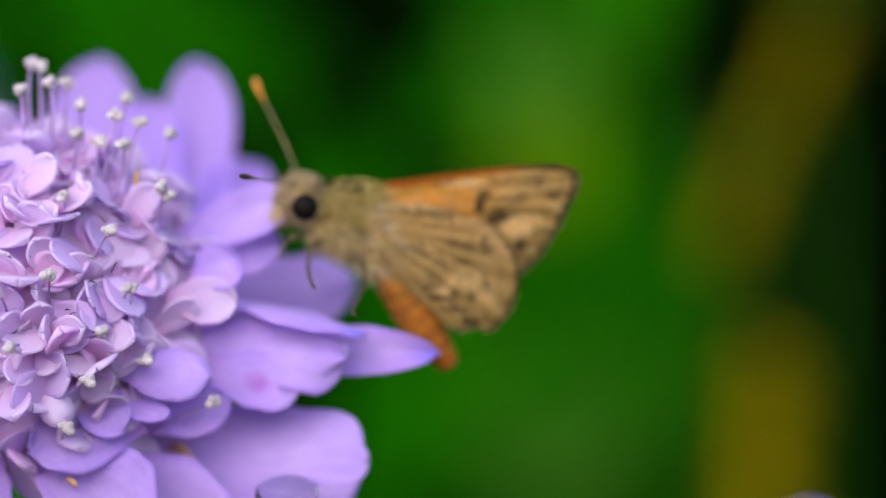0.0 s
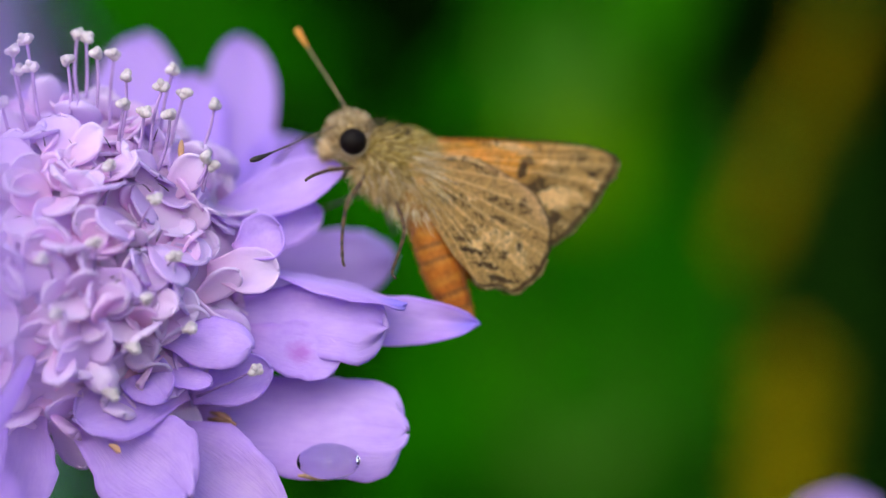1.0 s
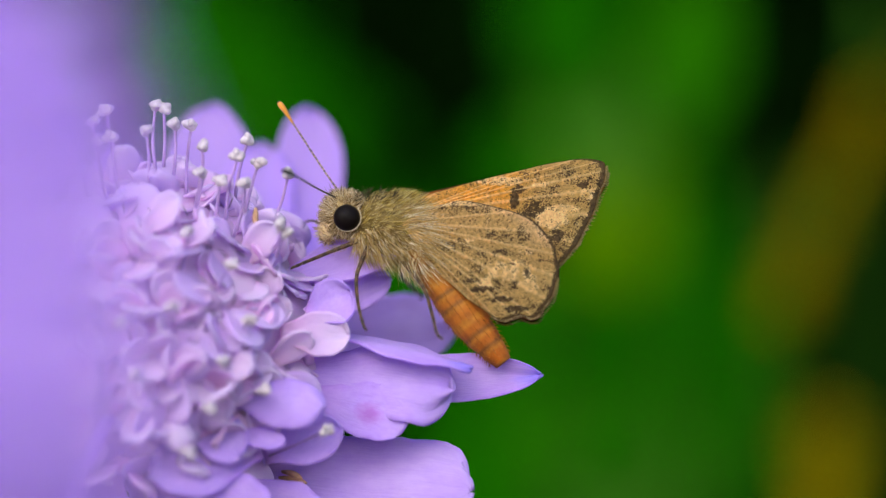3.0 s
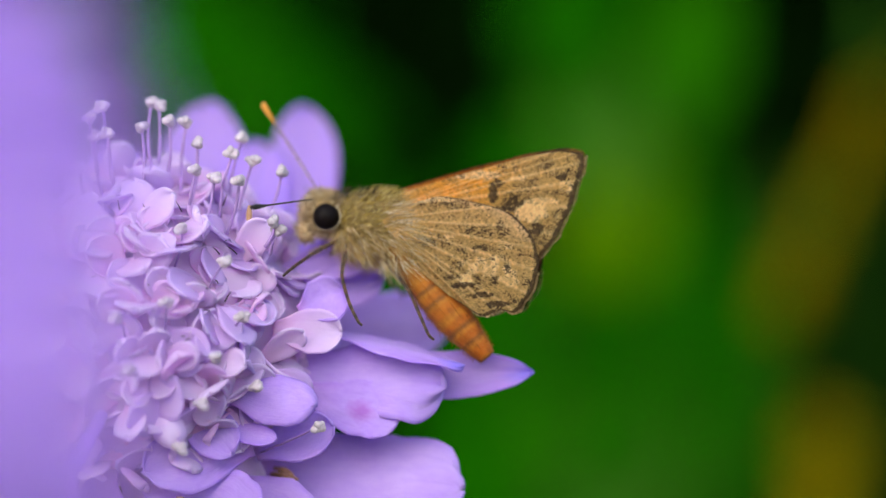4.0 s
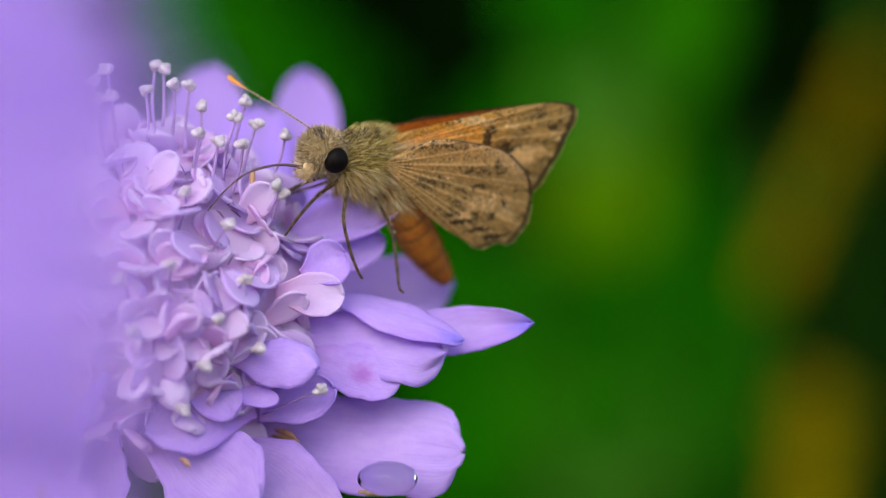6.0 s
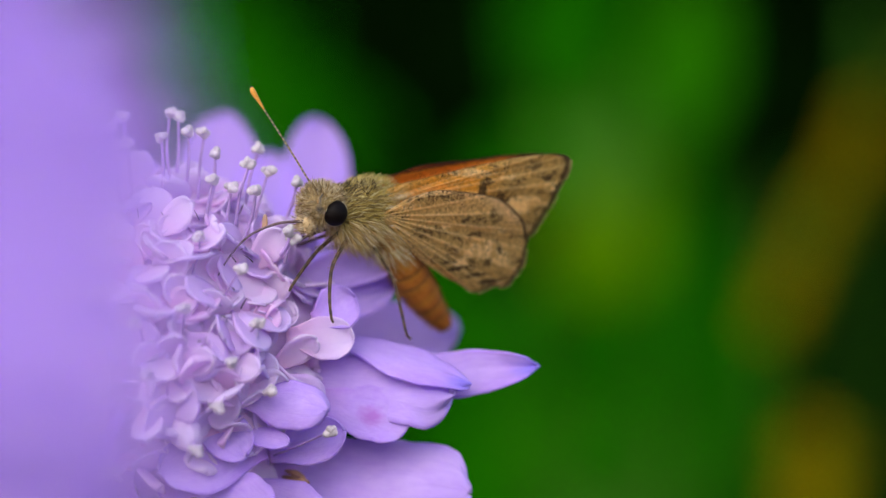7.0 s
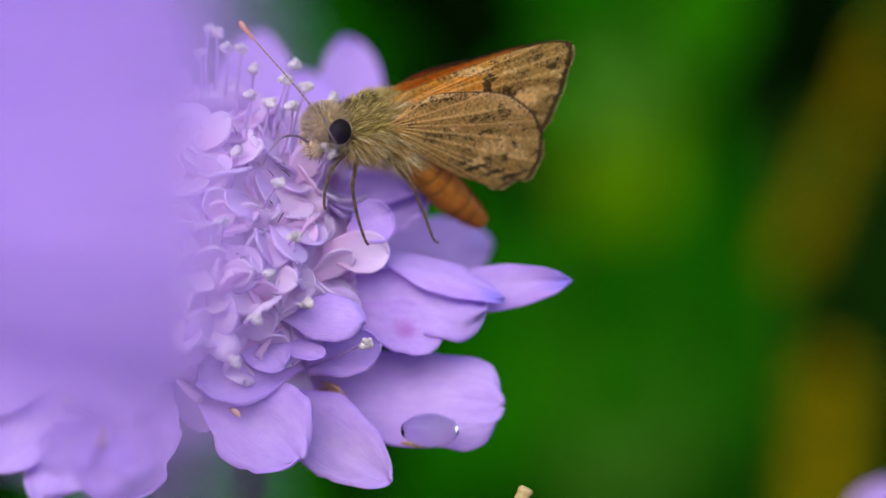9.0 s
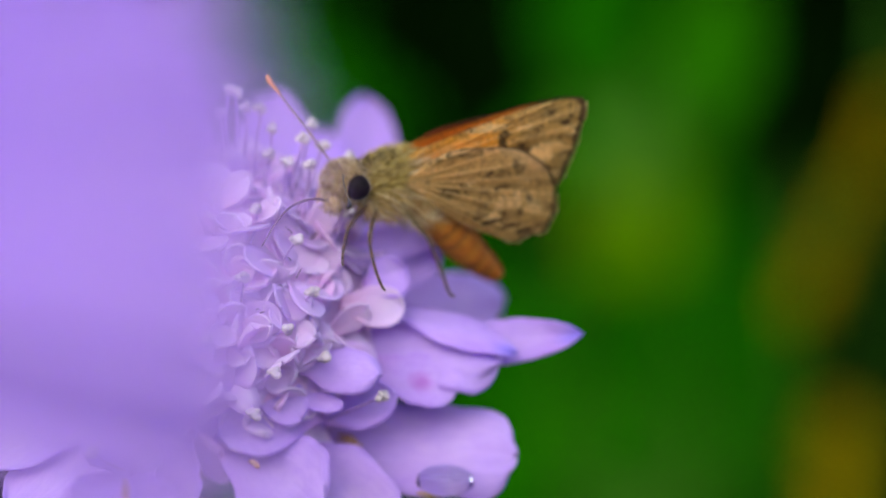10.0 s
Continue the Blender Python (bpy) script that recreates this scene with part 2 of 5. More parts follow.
def eye_material():
    m, nodes, links, out = material("compound_eye")
    co = nodes.new("ShaderNodeTexCoord").outputs["Object"]
    v = nodes.new("ShaderNodeTexVoronoi")
    v.inputs["Scale"].default_value = 14000
    links.new(co, v.inputs["Vector"])
    bump = nodes.new("ShaderNodeBump")
    bump.inputs["Strength"].default_value, bump.inputs["Distance"].default_value = 0.3, 0.00002
    links.new(v.outputs["Distance"], bump.inputs["Height"])
    p = nodes.new("ShaderNodeBsdfPrincipled")
    p.inputs["Base Color"].default_value = (0.005, 0.003, 0.003, 1)
    p.inputs["Roughness"].default_value = 0.5
    p.inputs["Specular IOR Level"].default_value = 0.07
    links.new(bump.outputs["Normal"], p.inputs["Normal"])
    links.new(p.outputs["BSDF"], out.inputs["Surface"])
    return m


eye_mat = eye_material()
dark_fur = fur_material("dark_fur", [(0.0, (0.02, 0.013, 0.006)), (1.0, (0.07, 0.045, 0.02))])


def water_material():
    m, nodes, links, out = material("water")
    g = nodes.new("ShaderNodeBsdfGlass")
    g.inputs["IOR"].default_value, g.inputs["Roughness"].default_value = 1.33, 0.0
    g.inputs["Color"].default_value = (0.90, 0.90, 0.97, 1)
    links.new(g.outputs["BSDF"], out.inputs["Surface"])
    return m


water_mat = water_material()

# ---- mesh helpers; subject geometry is given in millimetres about a point 0.5 m over the ground ----
LIFT = Vector((0, 0, 0.5))


def mesh(name, verts, faces, mat, uvs=None, colours=None, smooth=True):
    me = bpy.data.meshes.new(name)
    me.from_pydata([tuple(v) for v in verts], [], faces)
    if uvs is not None:
        layer = me.uv_layers.new(name="UVMap")
        idx = np.empty(len(me.loops), dtype=np.int32)
        me.loops.foreach_get("vertex_index", idx)
        layer.data.foreach_set("uv", np.asarray(uvs, float)[idx].ravel())
    if colours is not None:
        a = me.attributes.new("pigment", "FLOAT_COLOR", "POINT")
        a.data.foreach_set("color", np.asarray([tuple(c)[:3] + ((c[3],) if len(c) > 3 else (0.0,)) for c in colours], float).ravel())
    me.materials.append(mat)
    me.polygons.foreach_set("use_smooth", [smooth] * len(me.polygons))
    me.update()
    return me


def thing(name, where, label, category, group=""):
    ob = new(name)
    ob.empty_display_size = 0.01
    ob.location = where
    return tagged(ob, label, category, group)


def under(ob, parent, m=None):
    ob.parent = parent
    if m is not None:
        ob.matrix_basis = m
    return ob


def part(name, me, parent, label="", m=None):
    ob = under(new(name, me), parent, m)
    return tagged(ob, label) if label else ob


def base_of(parent):
    p = Vector()
    while parent:
        p += parent.location
        parent = parent.parent
    return p


def local(points, parent):
    """Millimetres about the subject's point to metres in the parent's space."""
    off = LIFT - base_of(parent)
    return [Vector(p) * 0.001 + off for p in points]


def sheet_faces(nu, nv, shift=0, flip=False):
    f = []
    for i in range(nu - 1):
        for j in range(nv - 1):
            a = shift + i * nv + j
            q = (a, a + 1, a + nv + 1, a + nv)
            f.append(q[::-1] if flip else q)
    return f


def shell(grid, nu, nv, thick):
    """A closed thin skin from a grid of points (nu rows of nv)."""
    g = np.array(grid, float).reshape(nu, nv, 3)
    du, dv = np.gradient(g, axis=0), np.gradient(g, axis=1)
    n = np.cross(du, dv)
    n /= np.linalg.norm(n, axis=2, keepdims=True) + 1e-12
    verts = np.concatenate([(g + n * thick / 2).reshape(-1, 3), (g - n * thick / 2).reshape(-1, 3)])
    k = nu * nv
    faces = sheet_faces(nu, nv, 0, True) + sheet_faces(nu, nv, k)
    rim = [(0, j) for j in range(nv)] + [(i, nv - 1) for i in range(1, nu)] + [(nu - 1, j) for j in range(nv - 2, -1, -1)] + [(i, 0) for i in range(nu - 2, 0, -1)]
    for a, b in zip(rim, rim[1:] + rim[:1]):
        p, q = a[0] * nv + a[1], b[0] * nv + b[1]
        faces.append((p, q, q + k, p + k))
    return verts, faces


def petal_grid(base, tip, face, width, neck=0.3, full=0.62, blunt=2.6, cup=0.0, curl=0.0, ruffle=0.0, fold=0.0, seed=0, nu=26, nv=17, crumple=0.035):
    """A petal from base to tip, its face towards `face`. cup: edges rise; curl: the tip falls back; fold: one edge turned over."""
    rnd = random.Random(seed)
    base, tip = Vector(base), Vector(tip)
    along = tip - base
    length = along.length
    along.normalize()
    side = along.cross(Vector(face)).normalized()
    up = side.cross(along).normalized()
    ph = [rnd.uniform(0, 6.3) for _ in range(5)]
    pts, uvs = [], []
    for i in range(nu):
        u = i / (nu - 1)
        u = 0.12 * u + 0.88 * math.sin(u * math.pi / 2)
        grow = min(1.0, u / full)
        w = neck + (1 - neck) * (3 * grow**2 - 2 * grow**3)
        if u > full:
            e = (u - full) / (1 - full)
            w *= max(0.0, 1 - e**blunt) ** 0.5
        w = max(w, 0.04) * width / 2
        for j in range(nv):
            v = 2 * j / (nv - 1) - 1
            edge = abs(v) ** 3
            wav = ruffle * (math.sin(u * 9 + ph[0] + v * 2) + 0.6 * math.sin(u * 21 + ph[1] - v * 3)) * (0.25 + edge) * u
            tipwav = ruffle * 0.7 * math.sin(v * 7 + ph[2]) * u**4
            lift = cup * v * v * (0.3 + u) - curl * u**2.4 + wav + tipwav
            sidepos = w * v * (1 + (0.055 * math.sin(u * 13 + ph[1] + (2 if v > 0 else 0)) + 0.028 * math.sin(u * 37 + ph[4] * (1 if v > 0 else 2))) * min(1, ruffle * 3))
            wrinkle = noise.noise(Vector((u * 2.6, v * 1.6, seed * 1.7))) + 0.45 * noise.noise(Vector((u * 7.5, v * 4.2, seed * 1.7 + 9)))
            lift += crumple * width * wrinkle * min(1.0, u * 3)
            rag = noise.noise(Vector((u * 6, 3.0 if v > 0 else -3.0, seed * 0.9))) + 0.5 * noise.noise(Vector((u * 19, 3.0 if v > 0 else -3.0, seed * 0.9)))
            sidepos *= 1 + crumple * 2.0 * rag * abs(v)
            if fold and v * fold > 0.35:
                k = (v * fold - 0.35) / 0.65
                sidepos = fold * w * (0.35 + 0.65 * (math.sin(k * 2.3) / 2.3 * 1.35))
                lift += w * 0.8 * (1 - math.cos(k * 1.9)) * min(1, u * 2)
            ln = length * u + ruffle * (0.5 * math.sin(v * 9 + ph[3]) + 0.3 * math.sin(v * 27 + ph[4]) + 0.22 * math.sin(v * 61 + ph[1])) * u**3 - length * 0.01 * v * v * u
            ln += crumple * width * 1.6 * (noise.noise(Vector((v * 3.2, seed * 1.3, 4.0))) + 0.5 * noise.noise(Vector((v * 9.5, seed * 1.3, 8.0)))) * u**4
            pts.append(base + along * ln + side * sidepos + up * lift)
            uvs.append((u, j / (nv - 1)))
    return pts, uvs, nu, nv


def petal_mesh(name, mat, grid, parent=None, thick=0.1):
    pts, uvs, nu, nv = grid
    v, f = shell(pts, nu, nv, thick)
    v = local(v, parent) if parent is not None else [Vector(p) * 0.001 for p in v]
    return mesh(name, v, f, mat, list(uvs) * 2)


def tube_data(points, radii, sides=8, colour=None):
    """A closed tapered tube along a polyline. colour: a function of the way along (0 to 1)."""
    pts = [Vector(p) for p in points]
    verts, faces, cols = [], [], []
    ref = Vector((0.3, 0.8, 0.52)).normalized()
    for i, p in enumerate(pts):
        d = (pts[min(i + 1, len(pts) - 1)] - pts[max(i - 1, 0)]).normalized()
        a = d.cross(ref).normalized()
        b = d.cross(a)
        for s in range(sides):
            t = 2 * math.pi * s / sides
            verts.append(p + (a * math.cos(t) + b * math.sin(t)) * radii[i])
            if colour:
                cols.append(colour(i / (len(pts) - 1)))
    for i in range(len(pts) - 1):
        for s in range(sides):
            a, b = i * sides + s, i * sides + (s + 1) % sides
            faces.append((a, b, b + sides, a + sides))
    faces.append(tuple(range(sides - 1, -1, -1)))
    faces.append(tuple(range((len(pts) - 1) * sides, len(pts) * sides)))
    return verts, faces, cols


def smooth_line(points, n):
    """A Catmull-Rom line through the points."""
    p = [Vector(q) for q in points]
    p = [p[0] * 2 - p[1]] + p + [p[-1] * 2 - p[-2]]
    out = []
    for i in range(n):
        s = i / (n - 1) * (len(p) - 3)
        k = min(int(s), len(p) - 4)
        t = s - k
        a, b, c, d = p[k : k + 4]
        out.append(0.5 * ((2 * b) + (c - a) * t + (2 * a - 5 * b + 4 * c - d) * t * t + (3 * b - a - 3 * c + d) * t**3))
    return out


def blob(centre, radii, nu=14, nv=20, wobble=0.0, seed=0, turn=None):
    """A rounded body; verts and faces."""
    verts, faces = [], []
    for i in range(nu + 1):
        th = math.pi * i / nu
        for j in range(nv):
            ph = 2 * math.pi * j / nv
            d = Vector((math.sin(th) * math.cos(ph), math.sin(th) * math.sin(ph), math.cos(th)))
            k = 1 + wobble * noise.noise(d * 2.3 + Vector((seed * 3.1, 0, 0)))
            p = Vector((d.x * radii[0], d.y * radii[1], d.z * radii[2])) * k
            if turn:
                p = turn @ p
            verts.append(Vector(centre) + p)
    for i in range(nu):
        for j in range(nv):
            a, b = i * nv + j, i * nv + (j + 1) % nv
            faces.append((a, a + nv, b + nv, b))
    return verts, faces


def aim(direction, twist=0.0):
    """The turn that lays a part's -z along direction."""
    return Vector(direction).to_track_quat("-Z", "Y").to_matrix().to_4x4() @ pose(0, 0, 0, 0, 0, twist)


# ---- setting ----


def make_ground():
    rnd = random.Random(4)
    n, verts = 40, []
    for i in range(n + 1):
        for j in range(n + 1):
            a, b = (i / n * 2 - 1), (j / n * 2 - 1)
            x, y = math.copysign(abs(a) ** 4, a) * 400, math.copysign(abs(b) ** 4, b) * 400
            z = 0.0 if max(abs(x), abs(y)) > 30 else rnd.uniform(-0.012, 0.0)
            verts.append((x, y, z))
    ob = new("ground", mesh("ground", verts, sheet_faces(n + 1, n + 1), soil_mat))
    return tagged(ob, "dark bare garden soil under the plants", "ground", kind="structure")


def leaf_quads(rnd, count, lo, hi, size, faces_to):
    """Many small pointed, folded leaves in a box; verts and faces."""
    verts, faces = [], []
    for _ in range(count):
        c = Vector([rnd.uniform(a, b) for a, b in zip(lo, hi)])
        d = Vector((rnd.gauss(0, 1), rnd.gauss(0, 0.5), rnd.gauss(0.2, 0.9))).normalized()
        f = (Vector(faces_to) + Vector((rnd.gauss(0, 0.6), rnd.gauss(0, 0.5), rnd.gauss(0, 0.6)))).normalized()
        s = d.cross(f).normalized()
        u = s.cross(d)
        ln = size * rnd.uniform(0.6, 1.3)
        w = ln * rnd.uniform(0.22, 0.36)
        k = len(verts)
        verts += [c, c + d * ln * 0.35 + s * w + u * w * 0.4, c + d * ln * 0.7 + s * w * 0.75 + u * w * 0.3, c + d * ln,
                  c + d * ln * 0.7 - s * w * 0.75 + u * w * 0.3, c + d * ln * 0.35 - s * w + u * w * 0.4, c + d * ln * 0.35, c + d * ln * 0.7]
        faces += [(k, k + 1, k + 6), (k + 1, k + 2, k + 7, k + 6), (k + 2, k + 3, k + 7), (k, k + 6, k + 5), (k + 6, k + 7, k + 4, k + 5), (k + 7, k + 3, k + 4)]
    return verts, faces


def make_hedge():
    """Dense shrubs that close the garden behind the flowers; their shade is put into a near-black colour."""
    rnd = random.Random(8)
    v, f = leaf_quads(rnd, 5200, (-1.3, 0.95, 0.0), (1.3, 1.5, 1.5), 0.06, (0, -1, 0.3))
    hedge = new("hedge", mesh("hedge", v, f, leaf_shaded))
    tagged(hedge, "dense shrub foliage, its shade put into a near-black green", "hedge", kind="stuff")
    # sheet behind the leaves, coloured near-black as the shade between them
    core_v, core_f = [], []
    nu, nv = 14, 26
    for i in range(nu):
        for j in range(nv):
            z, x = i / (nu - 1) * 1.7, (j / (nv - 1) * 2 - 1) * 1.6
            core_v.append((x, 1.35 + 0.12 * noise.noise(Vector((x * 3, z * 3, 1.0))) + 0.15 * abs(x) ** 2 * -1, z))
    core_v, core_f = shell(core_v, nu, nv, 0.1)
    back = new("backdrop", mesh("backdrop", core_v, core_f, leaf_shaded))
    tagged(back, "near-black sheet standing in for the shade inside the shrubs", "foliage", kind="structure")


def blade(parent, x, y, tip, lean, width, mat, seed, bend=0.0, foot=None):
    """A strap leaf from the ground to its tip; millimetres, the tip's height over the subject's point."""
    rnd = random.Random(seed)
    n, m = 16, 5
    foot = x - lean * 0.7 if foot is None else foot
    pts, uvs = [], []
    tw = rnd.uniform(-0.3, 0.3)
    for i in range(n):
        u = i / (n - 1)
        c = Vector((foot + (x + lean - foot) * u**1.3 + bend * math.sin(u * 3.14), y + rnd.uniform(-1, 1) + 40 * u * u * rnd.uniform(0.5, 0.8), -500 + (tip + 500) * u))
        w = width / 2 * (0.55 + 0.45 * math.sin(min(1, u * 1.4) * 1.57)) * (max(0.0, 1 - max(0, u - 0.55) / 0.45) ** 0.6 * 0.97 + 0.03)
        for j in range(m):
            v = 2 * j / (m - 1) - 1
            pts.append(c + Vector((w * v * math.cos(tw), w * v * math.sin(tw) + abs(v) * w * 0.35, 0)))
            uvs.append((u, j / (m - 1)))
    v, f = shell(pts, n, m, 0.8)
    return part("leaf", mesh("leaf", local(v, parent), f, mat, uvs * 2), parent)


def clump(x, y, label, leaves, seed):
    """leaves: (place, tip height, lean, width, material), millimetres."""
    t = thing("strap_leaved_plant", (x * 0.001, y * 0.001, 0), label, "plant", "garden plants behind the flowers")
    for k, (lx, ly, tip, lean, width, mat) in enumerate(leaves):
        blade(t, lx, ly, tip, lean, width, mat, seed * 31 + k, foot=x + (lx - x) * 0.6)
    return t


def blossom_spike(points, radius, count, mat, label, seed):
    """A stalk with a long loose head of many small blossoms."""
    rnd = random.Random(seed)
    foot = Vector((points[0][0], points[0][1], -500))
    t = thing("blossom_spike", (foot.x * 0.001, foot.y * 0.001, 0), label, "plant", "yellow blossom spikes")
    line = smooth_line([tuple(foot)] + points, 24)
    v, f, _ = tube_data(line, [2.2 - 1.4 * i / 23 for i in range(24)], 6)
    part("stalk", mesh("stalk", local(v, t), f, green_stem), t)
    head = smooth_line(points, 40)
    verts, faces = [], []
    for _ in range(count):
        p = rnd.choice(head)
        o = p + Vector((rnd.gauss(0, radius * 0.5), rnd.gauss(0, radius * 0.5), rnd.gauss(0, radius * 0.5)))
        bv, bf = blob(o, (rnd.uniform(1.2, 2.6), rnd.uniform(1.2, 2.6), rnd.uniform(1.0, 2.0)), 4, 6, 0.2, rnd.random() * 9)
        k = len(verts)
        verts += bv
        faces += [tuple(a + k for a in q) for q in bf]
    ob = part("blossoms", mesh("blossoms", local(verts, t), faces, mat), t, "crowded small yellow-brown blossoms")
    tagged(ob, kind="stuff")
    return t


def leafy_stem(x, y, height, leaves, label, seed):
    """A thin stem with broad pointed leaves: (base, tip, width, material), millimetres."""
    t = thing("leafy_stem", (x * 0.001, y * 0.001, 0), label, "plant", "garden plants behind the flowers")
    line = smooth_line([(x, y, -502), (x + 6, y, -200), (x, y, height)], 14)
    v, f, _ = tube_data(line, [1.6 - 0.06 * i for i in range(14)], 6)
    part("stalk", mesh("stalk", local(v, t), f, green_stem), t)
    for k, (tip, dx, dz, width, mat) in enumerate(leaves):
        tip = Vector((tip[0], y + 4, tip[1]))
        foot = Vector((x, y, min(height - 2, tip.z - dz)))
        mid = tip - Vector((dx, 0, dz))
        pv, pf, _ = tube_data(smooth_line([foot, foot.lerp(mid, 0.6) + Vector((0, 2, 2)), mid], 7), [0.8] * 7, 5)
        g = petal_grid(mid, tip, (0, -1, 0.25), width, 0.3, 0.45, 1.5, 1.5, 2.0, 0.8, seed=seed * 9 + k, nu=12, nv=7)
        leaf = part("leaf", petal_mesh("leaf", mat, g, t, 0.6), t)
        part("leaf_stalk", mesh("leaf_stalk", local(pv, t), pf, green_stem), leaf)
    return t


make_ground()
make_hedge()
# D leaves are coloured near-black to stand in for shaded gaps
G, Y, D, K, B = leaf_mat, leaf_light, leaf_shaded, leaf_yellow, leaf_bright
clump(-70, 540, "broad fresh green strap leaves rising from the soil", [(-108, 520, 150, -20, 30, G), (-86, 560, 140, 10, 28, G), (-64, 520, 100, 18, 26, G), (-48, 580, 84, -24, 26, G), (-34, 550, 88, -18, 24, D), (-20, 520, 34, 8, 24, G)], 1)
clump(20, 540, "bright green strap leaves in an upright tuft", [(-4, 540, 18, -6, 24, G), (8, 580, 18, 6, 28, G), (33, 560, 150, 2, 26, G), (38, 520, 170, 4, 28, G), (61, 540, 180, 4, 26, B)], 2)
# the two D leaves here paint the shade at the right
clump(90, 580, "strap leaves shorter than their neighbours, half of them near-black for shade", [(62, 560, 60, 4, 26, G), (74, 580, 10, 4, 24, G), (90, 600, -50, 6, 22, D), (132, 640, 120, -8, 24, D)], 3)
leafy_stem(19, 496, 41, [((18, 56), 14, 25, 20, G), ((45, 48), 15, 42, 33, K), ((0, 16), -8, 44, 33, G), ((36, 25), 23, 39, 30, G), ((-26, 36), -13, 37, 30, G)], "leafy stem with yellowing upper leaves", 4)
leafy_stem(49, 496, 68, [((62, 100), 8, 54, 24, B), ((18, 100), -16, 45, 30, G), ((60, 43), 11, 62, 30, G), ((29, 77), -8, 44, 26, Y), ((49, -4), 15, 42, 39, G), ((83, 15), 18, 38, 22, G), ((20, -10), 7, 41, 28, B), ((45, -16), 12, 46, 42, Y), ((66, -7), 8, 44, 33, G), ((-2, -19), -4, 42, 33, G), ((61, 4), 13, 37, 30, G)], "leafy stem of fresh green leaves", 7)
# one D leaf here paints a shaded gap between the green ones
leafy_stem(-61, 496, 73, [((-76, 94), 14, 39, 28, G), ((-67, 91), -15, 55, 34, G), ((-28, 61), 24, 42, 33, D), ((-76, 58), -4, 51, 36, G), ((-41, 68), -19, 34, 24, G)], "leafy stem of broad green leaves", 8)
blossom_spike([(86, 470, -86), (87, 470, -56), (90, 470, -24)], 6, 290, spike_mat, "loose spike of yellow small blossoms", 5)
blossom_spike([(78, 480, 2), (84, 480, 16), (93, 480, 34), (105, 483, 58)], 4.0, 120, spike_mat, "leaning stalk of olive-yellow blossoms", 6)
blossom_spike([(107, 500, 48), (114, 500, 64), (131, 502, 92)], 3.4, 44, brown_spike_mat, "leaning stalk of faded brown blossoms", 9)

# ---- scabious flowers ----


def lobe_set(kind, mat, sizes, out_by):
    """Small rounded lobes; out_by: how far they spread from the floret's axis."""
    out = []
    for k in range(sizes):
        r = random.Random(kind * 50 + k)
        ln = r.uniform(1.9, 3.2)
        g = petal_grid((0, 0.25, 0), (0, out_by * ln, math.sqrt(1 - out_by**2) * ln), (0, -math.sqrt(1 - out_by**2), out_by), r.uniform(1.8, 2.7), 0.45, 0.6, 2.4, r.uniform(0.05, 0.35), r.uniform(-0.4, 0.2), 0.03, seed=k + kind * 9, nu=10, nv=8, crumple=0.015)
        out.append(petal_mesh("lobe", mat, g, None, 0.15))
    return out


LOBES = lobe_set(1, bud_petal, 3, 0.82) + lobe_set(2, pink_petal, 3, 0.88) + lobe_set(3, soft_petal, 3, 0.94) + lobe_set(4, bud_petal, 3, 0.96)


def scaled(verts):
    return [Vector(v) * 0.001 for v in verts]


_tv, _tf, _ = tube_data([(0, 0, -2.6), (0, 0, -1.3), (0, 0, 0), (0, 0, 0.5)], [0.5, 0.6, 0.8, 0.9], 8)
TUBE = mesh("corolla_tube", scaled(_tv), _tf, pink_petal, [(0.2, 0.5)] * len(_tv))
_av, _af = [], []
for _k in range(9):
    _q = random.Random(300 + _k)
    _bv, _bf = blob((_q.uniform(-0.30, 0.30), _q.uniform(-0.22, 0.22), _q.uniform(-0.16, 0.18)), [_q.uniform(0.23, 0.34) for _ in range(3)], 6, 8, 0.15, _k)
    _af += [tuple(a + len(_av) for a in f) for f in _bf]
    _av += list(_bv)
ANTHER = mesh("anther", scaled(_av), _af, anther_mat)
_cv, _cf = blob((0, 0, 1.0), (0.95, 0.9, 1.5), 12, 14, 0.10, 4)
BUD = mesh("closed_bud", scaled(_cv), _cf, bud_petal, [((v.z + 0.5) / 2.6, 0.5) for v in _cv])


def floret(flower, place, way, rnd, scale=1.0, lobes=5, spread=0.0, closed=False):
    """A small tubular floret on the head, with its lobes or a closed bud."""
    q = Vector(way).to_track_quat("Z", "Y").to_matrix().to_4x4()
    m = Matrix.Translation(local([place], flower)[0]) @ q @ pose(0, 0, 0, 0, 0, rnd.uniform(0, 360)) @ Matrix.Scale(scale, 4)
    f = part("floret", TUBE, flower, m=m)
    if closed:
        part("bud", BUD, f, "closed pale lilac bud")
        return f
    for k in range(lobes):
        me = rnd.choice(LOBES)
        part("lobe", me, f, m=pose(0, 0, 0.0004, 0, 0, 360 / lobes * k + rnd.uniform(-14, 14)) @ pose(0, 0.0004, 0, -spread + rnd.uniform(-20, 14), rnd.uniform(-12, 12), rnd.uniform(-18, 18)))
    return f


def stamen(flower, foot, top, rnd, thick=0.11):
    foot, top = Vector(foot), Vector(top)
    bow = Vector((rnd.uniform(-0.25, 0.25), rnd.uniform(-0.2, 0.2), 0))
    line = smooth_line([foot, foot.lerp(top, 0.5) + bow, top], 9)
    v, f, _ = tube_data(line, [thick * (1.15 - 0.3 * i / 8) for i in range(9)], 7)
    s = part("stamen", mesh("stamen", local(v, flower), f, filament_mat), flower)
    m = Matrix.Translation(local([top], flower)[0]) @ pose(0, 0, 0, rnd.uniform(-35, 35), rnd.uniform(-25, 25), rnd.uniform(0, 180))
    part("anther", ANTHER, s, "cream-white anther", m)
    return s


